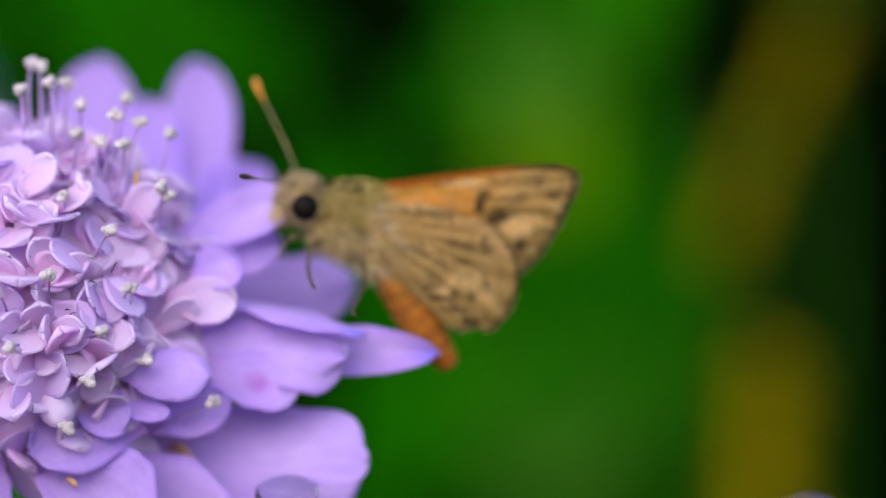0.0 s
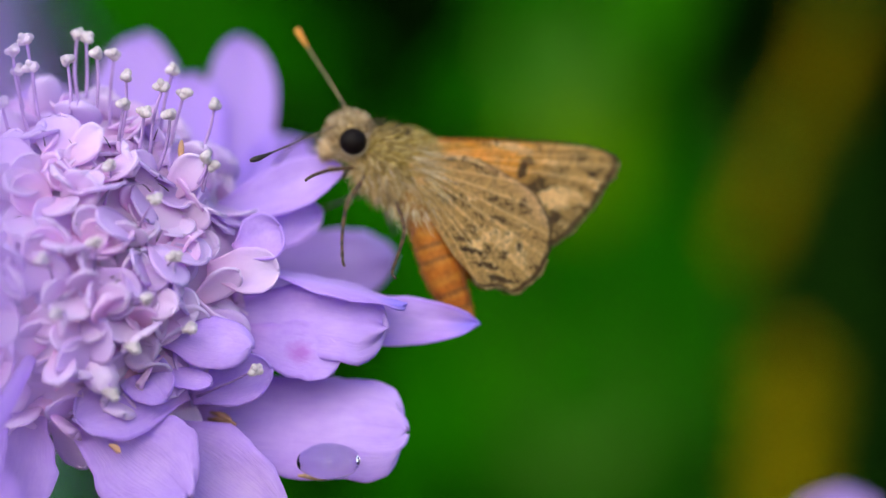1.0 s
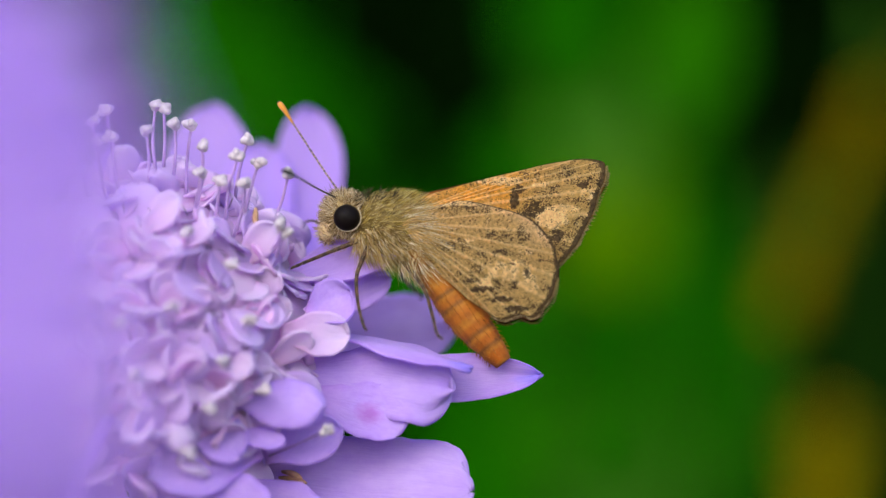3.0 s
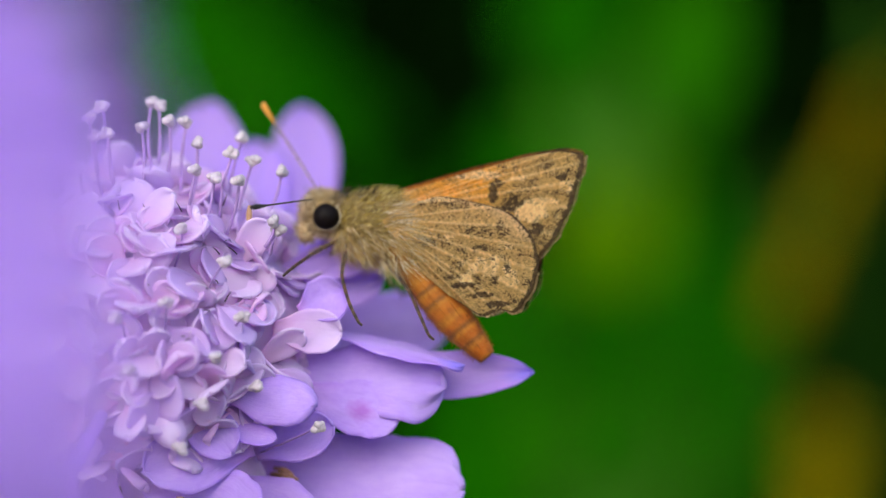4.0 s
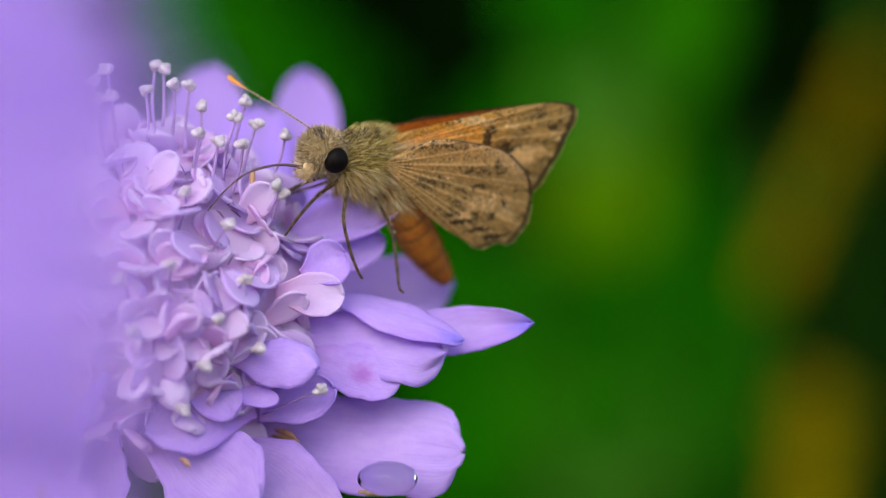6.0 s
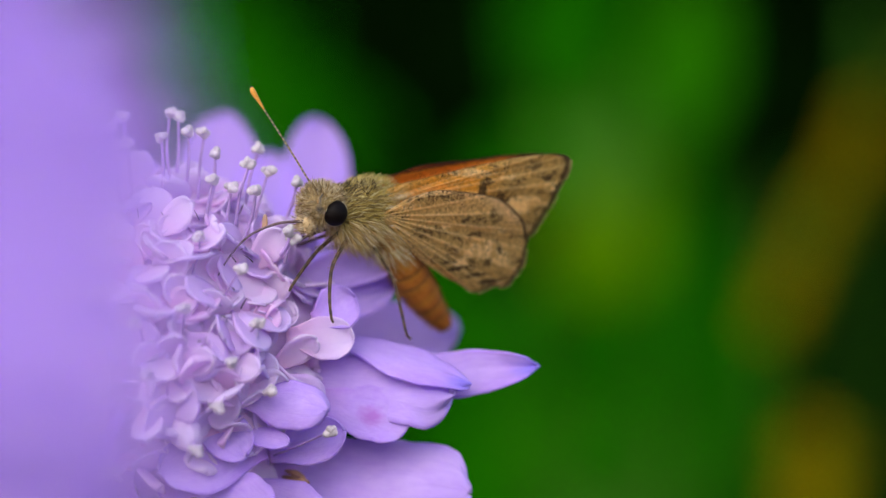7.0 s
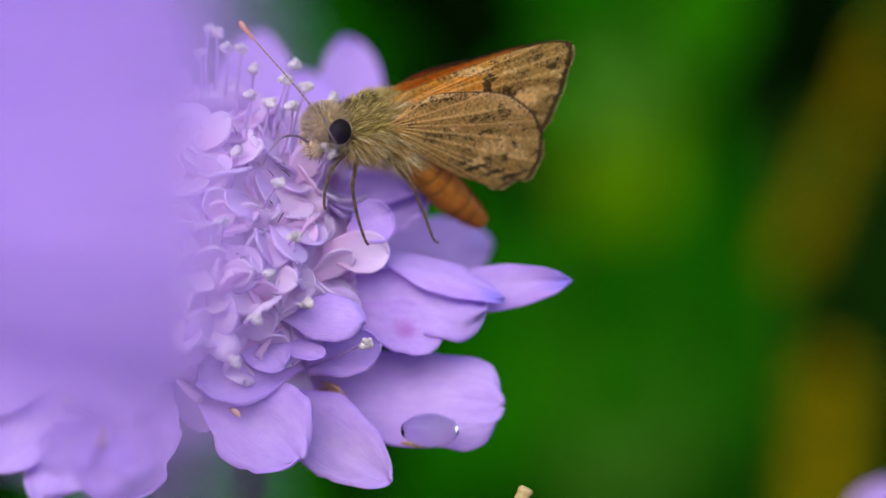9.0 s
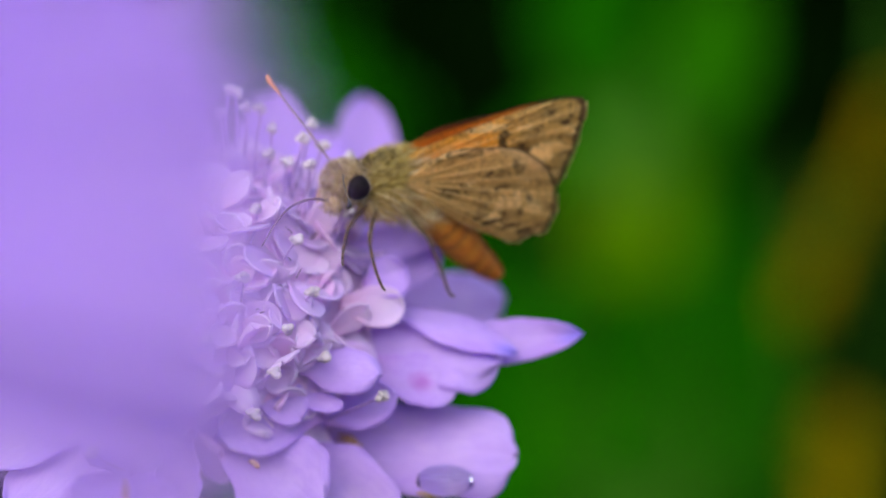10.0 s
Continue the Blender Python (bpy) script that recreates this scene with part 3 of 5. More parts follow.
def petal(flower, base, tip, face, width, mat=None, **shape):
    shape["ruffle"] = shape.get("ruffle", 0.0) * 1.5
    label = {spotted_petal: "lilac petal with a magenta spot", blue_tip_petal: "lilac petal with a blue tip"}.get(mat, "")
    return part("petal", petal_mesh("petal", mat or ray_petal, petal_grid(base, tip, face, width, **shape), flower), flower, label)


def head_and_stem(flower, centre, radius, axis, foot):
    """Receptacle, green bracts under the petals and the stem down to the soil."""
    axis = Vector(axis).normalized()
    q = axis.to_track_quat("Z", "Y").to_matrix()
    v, f = blob(centre, (radius, radius, radius), 14, 20, 0.06, 3, q)
    part("receptacle", mesh("receptacle", local(v, flower), f, bud_petal, [(0.5, 0.5)] * len(v)), flower)
    low = Vector(centre) - axis * radius * 0.75
    for k in range(9):
        a = 2 * math.pi * k / 9
        d = (q @ Vector((math.cos(a), math.sin(a), 0.1))).normalized()
        g = petal_grid(low + d * 1.0, low + d * radius * 1.25 - axis * 1.2, axis, 2.4, 0.7, 0.4, 1.4, 0.2, 1.0, seed=k, nu=8, nv=5)
        part("bract", petal_mesh("bract", bract_mat, g, flower, 0.3), flower)
    line = smooth_line([low + axis * 3, low - axis * 5, Vector((foot[0], foot[1], low.z * 0.5 - 60)), Vector((foot[0], foot[1], -250)), Vector((foot[0], foot[1], -505))], 26)
    sv, sf, _ = tube_data(line, [1.5 - 0.3 * i / 25 for i in range(26)], 9)
    part("stem", mesh("stem", local(sv, flower), sf, green_stem), flower)


def inner_florets(flower, centre, radius, axis, count, seed, cover=82, closed_share=0.14, tall=0.0):
    rnd = random.Random(seed)
    q = Vector(axis).normalized().to_track_quat("Z", "Y").to_matrix()
    for k in range(count):
        ct = 1 - (1 - math.cos(radians(cover))) * (k + 0.5) / count
        st = math.sqrt(1 - ct * ct)
        a = k * 2.39996
        d = q @ Vector((st * math.cos(a), st * math.sin(a), ct))
        p = Vector(centre) + d * radius * rnd.uniform(0.98, 1.12)
        d = (d + Vector((rnd.gauss(0, 0.15), rnd.gauss(0, 0.15), rnd.gauss(0, 0.15)))).normalized()
        floret(flower, p, d, rnd, rnd.uniform(1.0, 1.35), rnd.choice((4, 5, 5)), rnd.uniform(-14, 12), rnd.random() < closed_share)
        if rnd.random() < tall:
            stamen(flower, p, p + (d + Vector((0, 0, 0.35))).normalized() * rnd.uniform(3, 4.6), rnd)


main = thing("scabious_flower", (-0.019, 0.02, 0), "open lilac scabious flower head with pink florets and pale stamens", "flower", "scabious flowers")
HEAD, AXIS = (-19.0, 6.4, 0.8), (-0.2, -0.8, 0.5)
head_and_stem(main, HEAD, 10.6, AXIS, (-19, 20))
inner_florets(main, (-19.6, 5.4, 0.8), 8.9, AXIS, 118, 23, 98, 0.12)
# lower large petal and its curled, browned edge
petal(main, (-12.6, 4, -8.2), (1.75, 1.2, -9.0), (0.05, -1, 0.3), 6.7, neck=0.62, full=0.42, blunt=14, cup=-0.4, curl=0.5, ruffle=0.12, seed=21, nu=40, nv=31)
v_, f_, _c = tube_data(smooth_line([(-4.9, 0.5, -11.7), (-3.4, 0.2, -11.75), (-1.9, 0.4, -11.5)], 9), [0.08, 0.14, 0.2, 0.24, 0.26, 0.24, 0.2, 0.14, 0.06], 7)
part("withered_edge", mesh("withered_edge", local(v_, main), f_, curl_mat), main, "browned petal edge")
# petals towards the butterfly
petal(main, (-10.5, 2.5, -1.2), (0.7, 0.4, -2.3), (0.0, -1, 0.25), 5.0, neck=0.35, full=0.6, blunt=6, cup=-0.3, curl=0.5, ruffle=0.24, seed=22, nu=28, nv=21)
petal(main, (-8.6, 1.7, -2.7), (-2.2, 0.45, -4.4), (-0.02, -1, 0.25), 3.8, spotted_petal, neck=0.4, full=0.6, blunt=4, cup=0.1, curl=0.3, ruffle=0.08, seed=23)
bent_petal = petal(main, (-7.6, 2.6, 1.5), (2.1, 0.2, -0.5), (0.08, -0.25, 0.97), 3.4, blue_tip_petal, neck=0.4, full=0.55, blunt=2.0, cup=-0.25, curl=0.5, ruffle=0.1, seed=24, nu=22)
tip_petal = petal(main, (-5.0, 4.2, -1.9), (6.7, 2.4, -2.0), (0.1, -1, 0.15), 3.3, blue_tip_petal, neck=0.6, full=0.5, blunt=1.7, cup=0.3, curl=0.2, ruffle=0.08, seed=25, nu=22)
petal(main, (-9.8, 10, 0.6), (1.2, 13, 2.3), (0, -1, 0.2), 5.2, neck=0.5, full=0.55, cup=-0.3, curl=0.4, ruffle=0.2, seed=26)
petal(main, (-11.0, 4, 4.6), (-2.0, 4.6, 7.8), (0.2, -1, 0.5), 3.4, neck=0.4, full=0.6, cup=0.5, ruffle=0.12, seed=27)
petal(main, (-11.0, 5, 3.0), (-3.4, 5.5, 5.0), (0.2, -1, 0.4), 3.6, neck=0.4, full=0.6, cup=0.4, ruffle=0.12, seed=127)
for ob_, base_ in ((bent_petal, (-7.6, 2.6, 1.5)), (tip_petal, (-5.0, 4.2, -1.9))):
    b_ = local([base_], main)[0]
    ob_.data.transform(Matrix.Translation(-b_))
    ob_.location = b_
# far petals that stand up behind the stamens
petal(main, (-10.0, 14, 1.0), (-9.9, 23, 17.9), (0, -1, -0.1), 5.4, violet_petal, neck=0.7, full=0.6, cup=0.5, ruffle=0.12, seed=28)
petal(main, (-11.5, 14, 2.0), (-5.6, 20, 10.4), (0.1, -1, 0.0), 5.4, violet_petal, neck=0.6, full=0.6, cup=0.3, ruffle=0.12, seed=29)
petal(main, (-17.2, 14, 2.0), (-17.4, 23, 18.2), (0, -1, -0.1), 6.4, violet_petal, neck=0.7, full=0.6, cup=0.4, ruffle=0.12, seed=30)
petal(main, (-14.0, 14, 3.0), (-13.4, 21, 15.2), (0, -1, 0), 5.6, violet_petal, neck=0.7, full=0.6, cup=0.3, ruffle=0.12, seed=31)
petal(main, (-22.6, 14, 2.0), (-24.6, 22, 15.0), (0, -1, 0), 6.4, violet_petal, neck=0.7, full=0.6, cup=0.3, ruffle=0.12, seed=32)
petal(main, (-27.0, 8, 2.0), (-34.0, 12, 12.0), (0, -1, 0), 6.4, violet_petal, neck=0.6, full=0.6, cup=0.3, ruffle=0.12, seed=33)
# petals below
petal(main, (-14.2, 1.2, -8.2), (-5.6, -0.6, -14.2), (-0.2, -1, 0.25), 5.6, neck=0.3, full=0.5, blunt=1.3, cup=0.4, curl=0.4, ruffle=0.14, seed=34)
petal(main, (-18.6, -0.6, -7.2), (-11.6, -3.4, -12.4), (-0.2, -1, 0.45), 6.6, neck=0.4, full=0.6, cup=0.4, curl=0.6, ruffle=0.25, seed=35, nu=22, nv=15)
petal(main, (-22.0, 0.0, -7.0), (-24.4, -3.0, -15.6), (-0.2, -1, 0.3), 7.2, neck=0.5, full=0.55, cup=0.3, curl=0.5, ruffle=0.2, seed=136)
petal(main, (-11.8, -0.6, -6.0), (-18.4, -3.4, -7.6), (0.1, -1, 0.3), 4.4, neck=0.4, full=0.55, cup=0.3, curl=0.4, ruffle=0.1, seed=36)
petal(main, (-13.4, -1.6, -2.6), (-7.6, -3.2, -3.2), (0, -1, 0.4), 3.5, neck=0.4, full=0.55, cup=-0.4, curl=0.4, ruffle=0.06, seed=37)
petal(main, (-13.4, -1.4, -5.0), (-10.0, -2.4, -5.8), (0, -0.8, 0.7), 1.7, neck=0.5, full=0.55, cup=0.2, seed=38)
petal(main, (-11.6, 0.6, -6.6), (-6.4, 0.0, -4.9), (0, -1, 0.2), 3.2, neck=0.4, full=0.55, cup=0.3, seed=39)
petal(main, (-16.0, -1.0, -3.4), (-12.8, -2.6, -6.6), (0, -1, 0.4), 3.2, neck=0.4, full=0.55, cup=0.3, ruffle=0.08, seed=139)
petal(main, (-8.6, 0.5, 2.4), (-5.9, 1.2, 4.0), (0, -1, 0.2), 3.2, neck=0.4, full=0.55, cup=0.5, seed=40)
petal(main, (-10.4, -0.5, 1.4), (-6.0, 0.6, 1.2), (0, -1, 0.2), 3.0, bud_petal, neck=0.4, full=0.55, cup=0.4, seed=41)
# outer floret low on the near side, on a long pale tube
OUTER = Vector((-23.0, -14.5, -9.7))
v_, f_, _c = tube_data(smooth_line([(-21.0, -4.0, -4.0), (-22.2, -9.5, -7.6), tuple(OUTER)], 14), [0.4 + 0.03 * k for k in range(14)], 10)
part("corolla_tube", mesh("corolla_tube", local(v_, main), f_, violet_petal, [(0.2, 0.5)] * len(v_)), main)
for k, (dx, dz, w) in enumerate([(-2.2, 2.9, 3.0), (2.3, 2.7, 3.0), (-3.4, -2.6, 3.4), (3.0, -2.9, 3.2), (0.2, -4.5, 3.5)]):
    petal(main, OUTER, OUTER + Vector((dx, -2.0, dz)), (-0.1, -1, 0.3), w, violet_petal, neck=0.3, full=0.6, cup=0.3, curl=0.3, ruffle=0.14, seed=50 + k)
for k in range(7):
    a = radians(150 + k * 17)
    c, s = math.cos(a), math.sin(a)
    petal(main, (-22 + 4 * c, 3 - 3 * max(0, -s), 1 + 8 * s), (-23 + 15 * c, 1 - 12 * max(0, -s), 1 + 17 * s), (-0.3, -1, 0.4), 6.0, neck=0.4, full=0.6, cup=0.3, curl=0.5, ruffle=0.2, seed=60 + k)
# stamens
_r = random.Random(17)
for top in [(-15.4, -0.1, 13.7), (-13.0, -0.8, 13.0), (-11.8, 0.4, 12.6), (-9.9, 0.9, 11.9), (-10.2, -2.4, 8.4), (-9.9, -2.0, 7.9), (-12.5, -1.3, 11.2), (-19.0, -0.9, 14.7), (-16.3, 1.3, 15.2), (-17.3, 0.3, 15.2),
            (-14.2, -0.9, 11.4), (-15.4, -1.0, 11.9), (-18.2, 1.8, 16.4), (-18.8, 2.2, 16.6), (-21.8, 0.4, 16.2), (-22.6, 0.0, 15.4), (-22.4, 0.6, 14.2), (-21.4, 0.2, 14.4), (-12.6, 1.6, 14.2), (-23.4, 0.2, 12.2)]:
    t_ = Vector(top)
    d_ = (t_ - Vector(HEAD)).normalized()
    stamen(main, t_ - Vector((d_.x * 0.6, d_.y * 0.6, 1)).normalized() * (_r.uniform(3.6, 5.0) if t_.y > -1.9 else 1.8), t_, _r)
for top, foot in [((-7.2, -2.2, -4.8), (-11.2, 0.0, -6.6)), ((-13.1, -5.0, 5.8), (-14.6, -2.6, 3.0)), ((-13.5, -6.2, -0.3), (-15.4, -3.0, -1.0)),
                  ((-16.4, -7.2, 3.2), (-17, -4, 1)), ((-18.6, -8.6, -1.0), (-18.6, -5, -1)), ((-19.4, -8.4, 2.2), (-19.4, -5, 1)), ((-15.8, -6.0, -6.0), (-16.5, -3, -4.5)), ((-11.9, -4.6, 2.3), (-13.4, -2.6, 1.2)), ((-14.4, -6.4, -3.2), (-15.4, -3.4, -3.0)), ((-11.2, -3.8, -2.2), (-12.6, -2.0, -2.4)), ((-25.0, -16.8, -8.4), (-23.2, -14.6, -9.6)), ((-16.0, -3.6, 8.0), (-16.5, -3, 5.5))]:
    stamen(main, foot, top, _r, 0.075)
for a, b in [((-10.6, 3.0, -7.8), (-9.2, 1.6, -8.2)), ((-10.8, 3.0, -8.2), (-8.9, 1.6, -8.5)), ((-11.4, 2.4, -8.4), (-10.6, 1.4, -8.9)), ((-23.1, -14.9, -10.1), (-22.9, -16.1, -11.4)), ((-16.4, -2.4, -9.4), (-15.6, -3.6, -9.8)), ((-12.0, 0.4, 9.6), (-12.0, -0.2, 8.4))]:
    v_, f_, _c = tube_data(smooth_line([a, Vector(a).lerp(Vector(b), 0.5) + Vector((0, 0, 0.1)), b], 6), [0.1, 0.16, 0.2, 0.22, 0.2, 0.08], 6)
    part("faded_anther", mesh("faded_anther", local(v_, main), f_, orange_anther), main, "faded orange anther")
for k in range(26):
    p_ = Vector(HEAD) + (Vector(AXIS).normalized() + Vector((_r.gauss(0.25, 0.4), _r.gauss(0, 0.3), _r.gauss(-0.1, 0.4)))).normalized() * 11.8
    q_ = p_ + Vector((_r.uniform(-0.5, 0.5), -0.5, _r.uniform(-0.2, 0.6))) * 1.2
    v_, f_, _c = tube_data([p_, p_.lerp(q_, 0.5) + Vector((0, 0, 0.06)), q_], [0.05, 0.04, 0.02], 5)
    part("bristle", mesh("bristle", local(v_, main), f_, bristle_mat), main)

# flower close before the lens, far out of focus
near = thing("scabious_flower", (-0.034, -0.066, 0), "lilac scabious flower with wide spread petals on its own stem", "flower", "scabious flowers")
head_and_stem(near, (-34, -64, 6), 7.0, (0.2, -0.5, 0.8), (-34, -66))
inner_florets(near, (-34, -64, 6), 7.2, (0.2, -0.5, 0.8), 34, 31, 80)
_r = random.Random(71)
for k in range(25):
    z = 24 - 1.2 * k
    petal(near, (-28, -66, 6 + (z - 6) * 0.6), (-10.1 + _r.uniform(-1.5, 1.3) - 0.003 * (z - 9) ** 2 - 0.05 * max(0, z - 7) ** 2, -71 - 0.24 * k, z), (0.1, -1, 0.15), 5.2, violet_petal, neck=0.9, full=0.6, blunt=2.0, seed=80 + k)
for k, z in enumerate((17, 12, 7, 2, -2)):
    petal(near, (-27, -68, 6 + (z - 6) * 0.6), (-8.5 + _r.uniform(-0.5, 0.5) - 0.04 * max(0, z - 7) ** 2, -78, z), (0.1, -1, 0.15), 2.2, violet_petal, neck=0.9, full=0.6, blunt=2.0, seed=190 + k)
for k, z in enumerate((15, 13, 11, 9, 7, 5, 3, 1, -1, -4, -7)):
    petal(near, (-25, -74, 6 + (z - 6) * 0.7), (-5.4 + _r.uniform(-0.6, 0.6) - 0.035 * max(0, z - 4) ** 2 - 0.04 * min(0, z + 1) ** 2, -91, z), (0.1, -1, 0.15), 1.7 if z > -2 else 1.2, violet_petal, neck=0.9, full=0.6, blunt=1.8, seed=210 + k)
for k in range(9):
    a = radians(110 + k * 20)
    c, s = math.cos(a), math.sin(a)
    petal(near, (-35 + 5 * c, -65, 6 + 5 * s), (-36 + 15 * c, -67, 6 + 14 * s), (0, -1, 0.5), 6.5, violet_petal, neck=0.5, full=0.6, cup=0.4, ruffle=0.2, seed=100 + k)
petal(near, (-16.0, -40, 4.6), (-15.6, -36, -3.0), (-1, -0.15, 0.1), 2.2, bud_petal, neck=0.5, full=0.6, cup=0.2, seed=120)
petal(near, (-28, -62, 5), (-15.8, -40, 4.8), (0.3, -0.6, 0.7), 3.0, violet_petal, neck=0.5, full=0.6, seed=121)

# lower flower behind
low = thing("scabious_flower", (0.037, 0.048, 0), "smaller lilac scabious flower, lower and behind", "flower", "scabious flowers")
head_and_stem(low, (36, 47, -35), 6.5, (-0.1, -0.4, 0.9), (37, 48))
inner_florets(low, (36, 47, -35), 6.6, (-0.1, -0.4, 0.9), 26, 41, 80)
for k in range(11):
    a = 2 * math.pi * k / 11
    c, s = math.cos(a), math.sin(a)
    petal(low, (36 + 4 * c, 47 + 4 * s, -33), (36 + 12 * c, 47 + 11 * s, -29 + 2 * s), (-0.2 * c, -0.6, 0.8), 6.0, neck=0.4, full=0.6, cup=0.3, ruffle=0.2, seed=140 + k)

petal(low, (36, 48, -31), (36.2, 45, -17.3), (0, -1, 0.2), 8.6, neck=0.5, full=0.6, cup=-0.4, ruffle=0.15, seed=160)

# water caught on the lower petal's rim
drop = thing("water_drop", (-0.0032, 0.0014, 0.4894), "clear water drop on the rim of a lilac petal", "drop")
v_, f_ = blob((-2.9, -0.3, -10.75), (2.0, 1.7, 1.15), 24, 36, 0.05, 6)
part("drop", mesh("drop", local(v_, drop), f_, water_mat), drop)

# dry tip of a stalk under the flower
dry = thing("dry_stalk", (0.004, 0.0, 0), "thin dry straw-coloured stalk tip", "stalk")
v_, f_, _c = tube_data(smooth_line([(4, 0, -505), (4.5, -1, -200), (2.4, -2, -40), (2.9, -2, -18), (3.2, -2, -15.6), (3.7, -2, -14.4)], 30), [1.0 - 0.6 * i / 29 for i in range(27)] + [0.5, 0.55, 0.4], 8)
part("stalk", mesh("stalk", local(v_, dry), f_, straw_mat), dry)

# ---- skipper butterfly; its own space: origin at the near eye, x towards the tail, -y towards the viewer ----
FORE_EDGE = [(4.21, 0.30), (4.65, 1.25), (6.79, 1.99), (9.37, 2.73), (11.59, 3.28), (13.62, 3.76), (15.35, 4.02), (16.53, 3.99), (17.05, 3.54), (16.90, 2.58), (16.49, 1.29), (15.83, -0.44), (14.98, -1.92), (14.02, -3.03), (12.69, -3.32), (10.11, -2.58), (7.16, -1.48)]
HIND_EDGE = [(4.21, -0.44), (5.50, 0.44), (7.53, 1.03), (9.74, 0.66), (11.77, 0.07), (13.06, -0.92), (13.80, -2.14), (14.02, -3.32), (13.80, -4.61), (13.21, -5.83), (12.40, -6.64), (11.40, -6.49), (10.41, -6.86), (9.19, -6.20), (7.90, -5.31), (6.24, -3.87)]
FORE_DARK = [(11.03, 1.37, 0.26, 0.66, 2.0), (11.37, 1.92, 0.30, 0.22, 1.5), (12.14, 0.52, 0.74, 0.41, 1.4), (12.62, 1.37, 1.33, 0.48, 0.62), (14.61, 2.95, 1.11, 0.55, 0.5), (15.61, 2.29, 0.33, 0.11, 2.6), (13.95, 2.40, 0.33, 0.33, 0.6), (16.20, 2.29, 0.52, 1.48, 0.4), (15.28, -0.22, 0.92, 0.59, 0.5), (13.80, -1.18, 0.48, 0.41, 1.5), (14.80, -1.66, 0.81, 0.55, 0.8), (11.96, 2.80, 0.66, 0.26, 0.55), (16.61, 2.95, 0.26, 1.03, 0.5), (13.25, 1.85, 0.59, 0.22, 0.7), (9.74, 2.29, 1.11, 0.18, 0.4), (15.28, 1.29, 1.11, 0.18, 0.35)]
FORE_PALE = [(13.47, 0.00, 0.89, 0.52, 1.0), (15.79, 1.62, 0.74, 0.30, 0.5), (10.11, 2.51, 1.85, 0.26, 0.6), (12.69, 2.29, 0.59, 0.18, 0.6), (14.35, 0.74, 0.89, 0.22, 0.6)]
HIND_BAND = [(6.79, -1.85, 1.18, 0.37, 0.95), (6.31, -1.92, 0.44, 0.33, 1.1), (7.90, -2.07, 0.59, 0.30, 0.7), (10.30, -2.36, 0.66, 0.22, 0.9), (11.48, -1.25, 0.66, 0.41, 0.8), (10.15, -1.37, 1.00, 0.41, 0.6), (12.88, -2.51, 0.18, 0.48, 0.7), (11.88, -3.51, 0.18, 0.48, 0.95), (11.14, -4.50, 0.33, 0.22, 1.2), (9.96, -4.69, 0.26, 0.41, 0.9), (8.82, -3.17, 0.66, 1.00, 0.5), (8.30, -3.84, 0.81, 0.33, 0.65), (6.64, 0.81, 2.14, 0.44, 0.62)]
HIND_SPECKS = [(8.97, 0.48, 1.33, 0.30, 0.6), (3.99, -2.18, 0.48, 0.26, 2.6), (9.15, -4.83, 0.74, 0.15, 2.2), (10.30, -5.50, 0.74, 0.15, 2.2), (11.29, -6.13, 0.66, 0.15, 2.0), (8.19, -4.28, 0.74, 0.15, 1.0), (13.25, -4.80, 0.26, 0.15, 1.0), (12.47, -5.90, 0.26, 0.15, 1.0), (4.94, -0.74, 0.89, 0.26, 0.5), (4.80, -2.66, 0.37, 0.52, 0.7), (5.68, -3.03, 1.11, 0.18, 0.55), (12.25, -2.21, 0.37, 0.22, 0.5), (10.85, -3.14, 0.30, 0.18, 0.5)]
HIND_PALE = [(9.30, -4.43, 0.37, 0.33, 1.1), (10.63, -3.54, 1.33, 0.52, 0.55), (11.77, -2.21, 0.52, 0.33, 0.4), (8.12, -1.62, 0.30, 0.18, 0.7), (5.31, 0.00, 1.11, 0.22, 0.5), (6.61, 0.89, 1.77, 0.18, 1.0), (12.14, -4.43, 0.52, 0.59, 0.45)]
HIND_DARK = HIND_BAND + HIND_SPECKS
TAN, GOLD, BROWN, CREAM = Vector((0.395, 0.275, 0.100)), Vector((0.50, 0.285, 0.040)), Vector((0.030, 0.015, 0.007)), Vector((0.68, 0.56, 0.31))
GREY = Vector((0.36, 0.262, 0.110))
RUST = Vector((0.46, 0.165, 0.014))


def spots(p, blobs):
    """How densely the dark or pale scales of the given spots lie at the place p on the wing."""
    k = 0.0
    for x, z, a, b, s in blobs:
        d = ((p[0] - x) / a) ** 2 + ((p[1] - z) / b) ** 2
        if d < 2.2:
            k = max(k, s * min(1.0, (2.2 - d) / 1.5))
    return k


def step(a, b, x):
    x = max(0.0, min(1.0, (x - a) / (b - a)))
    return x * x * (3 - 2 * x)


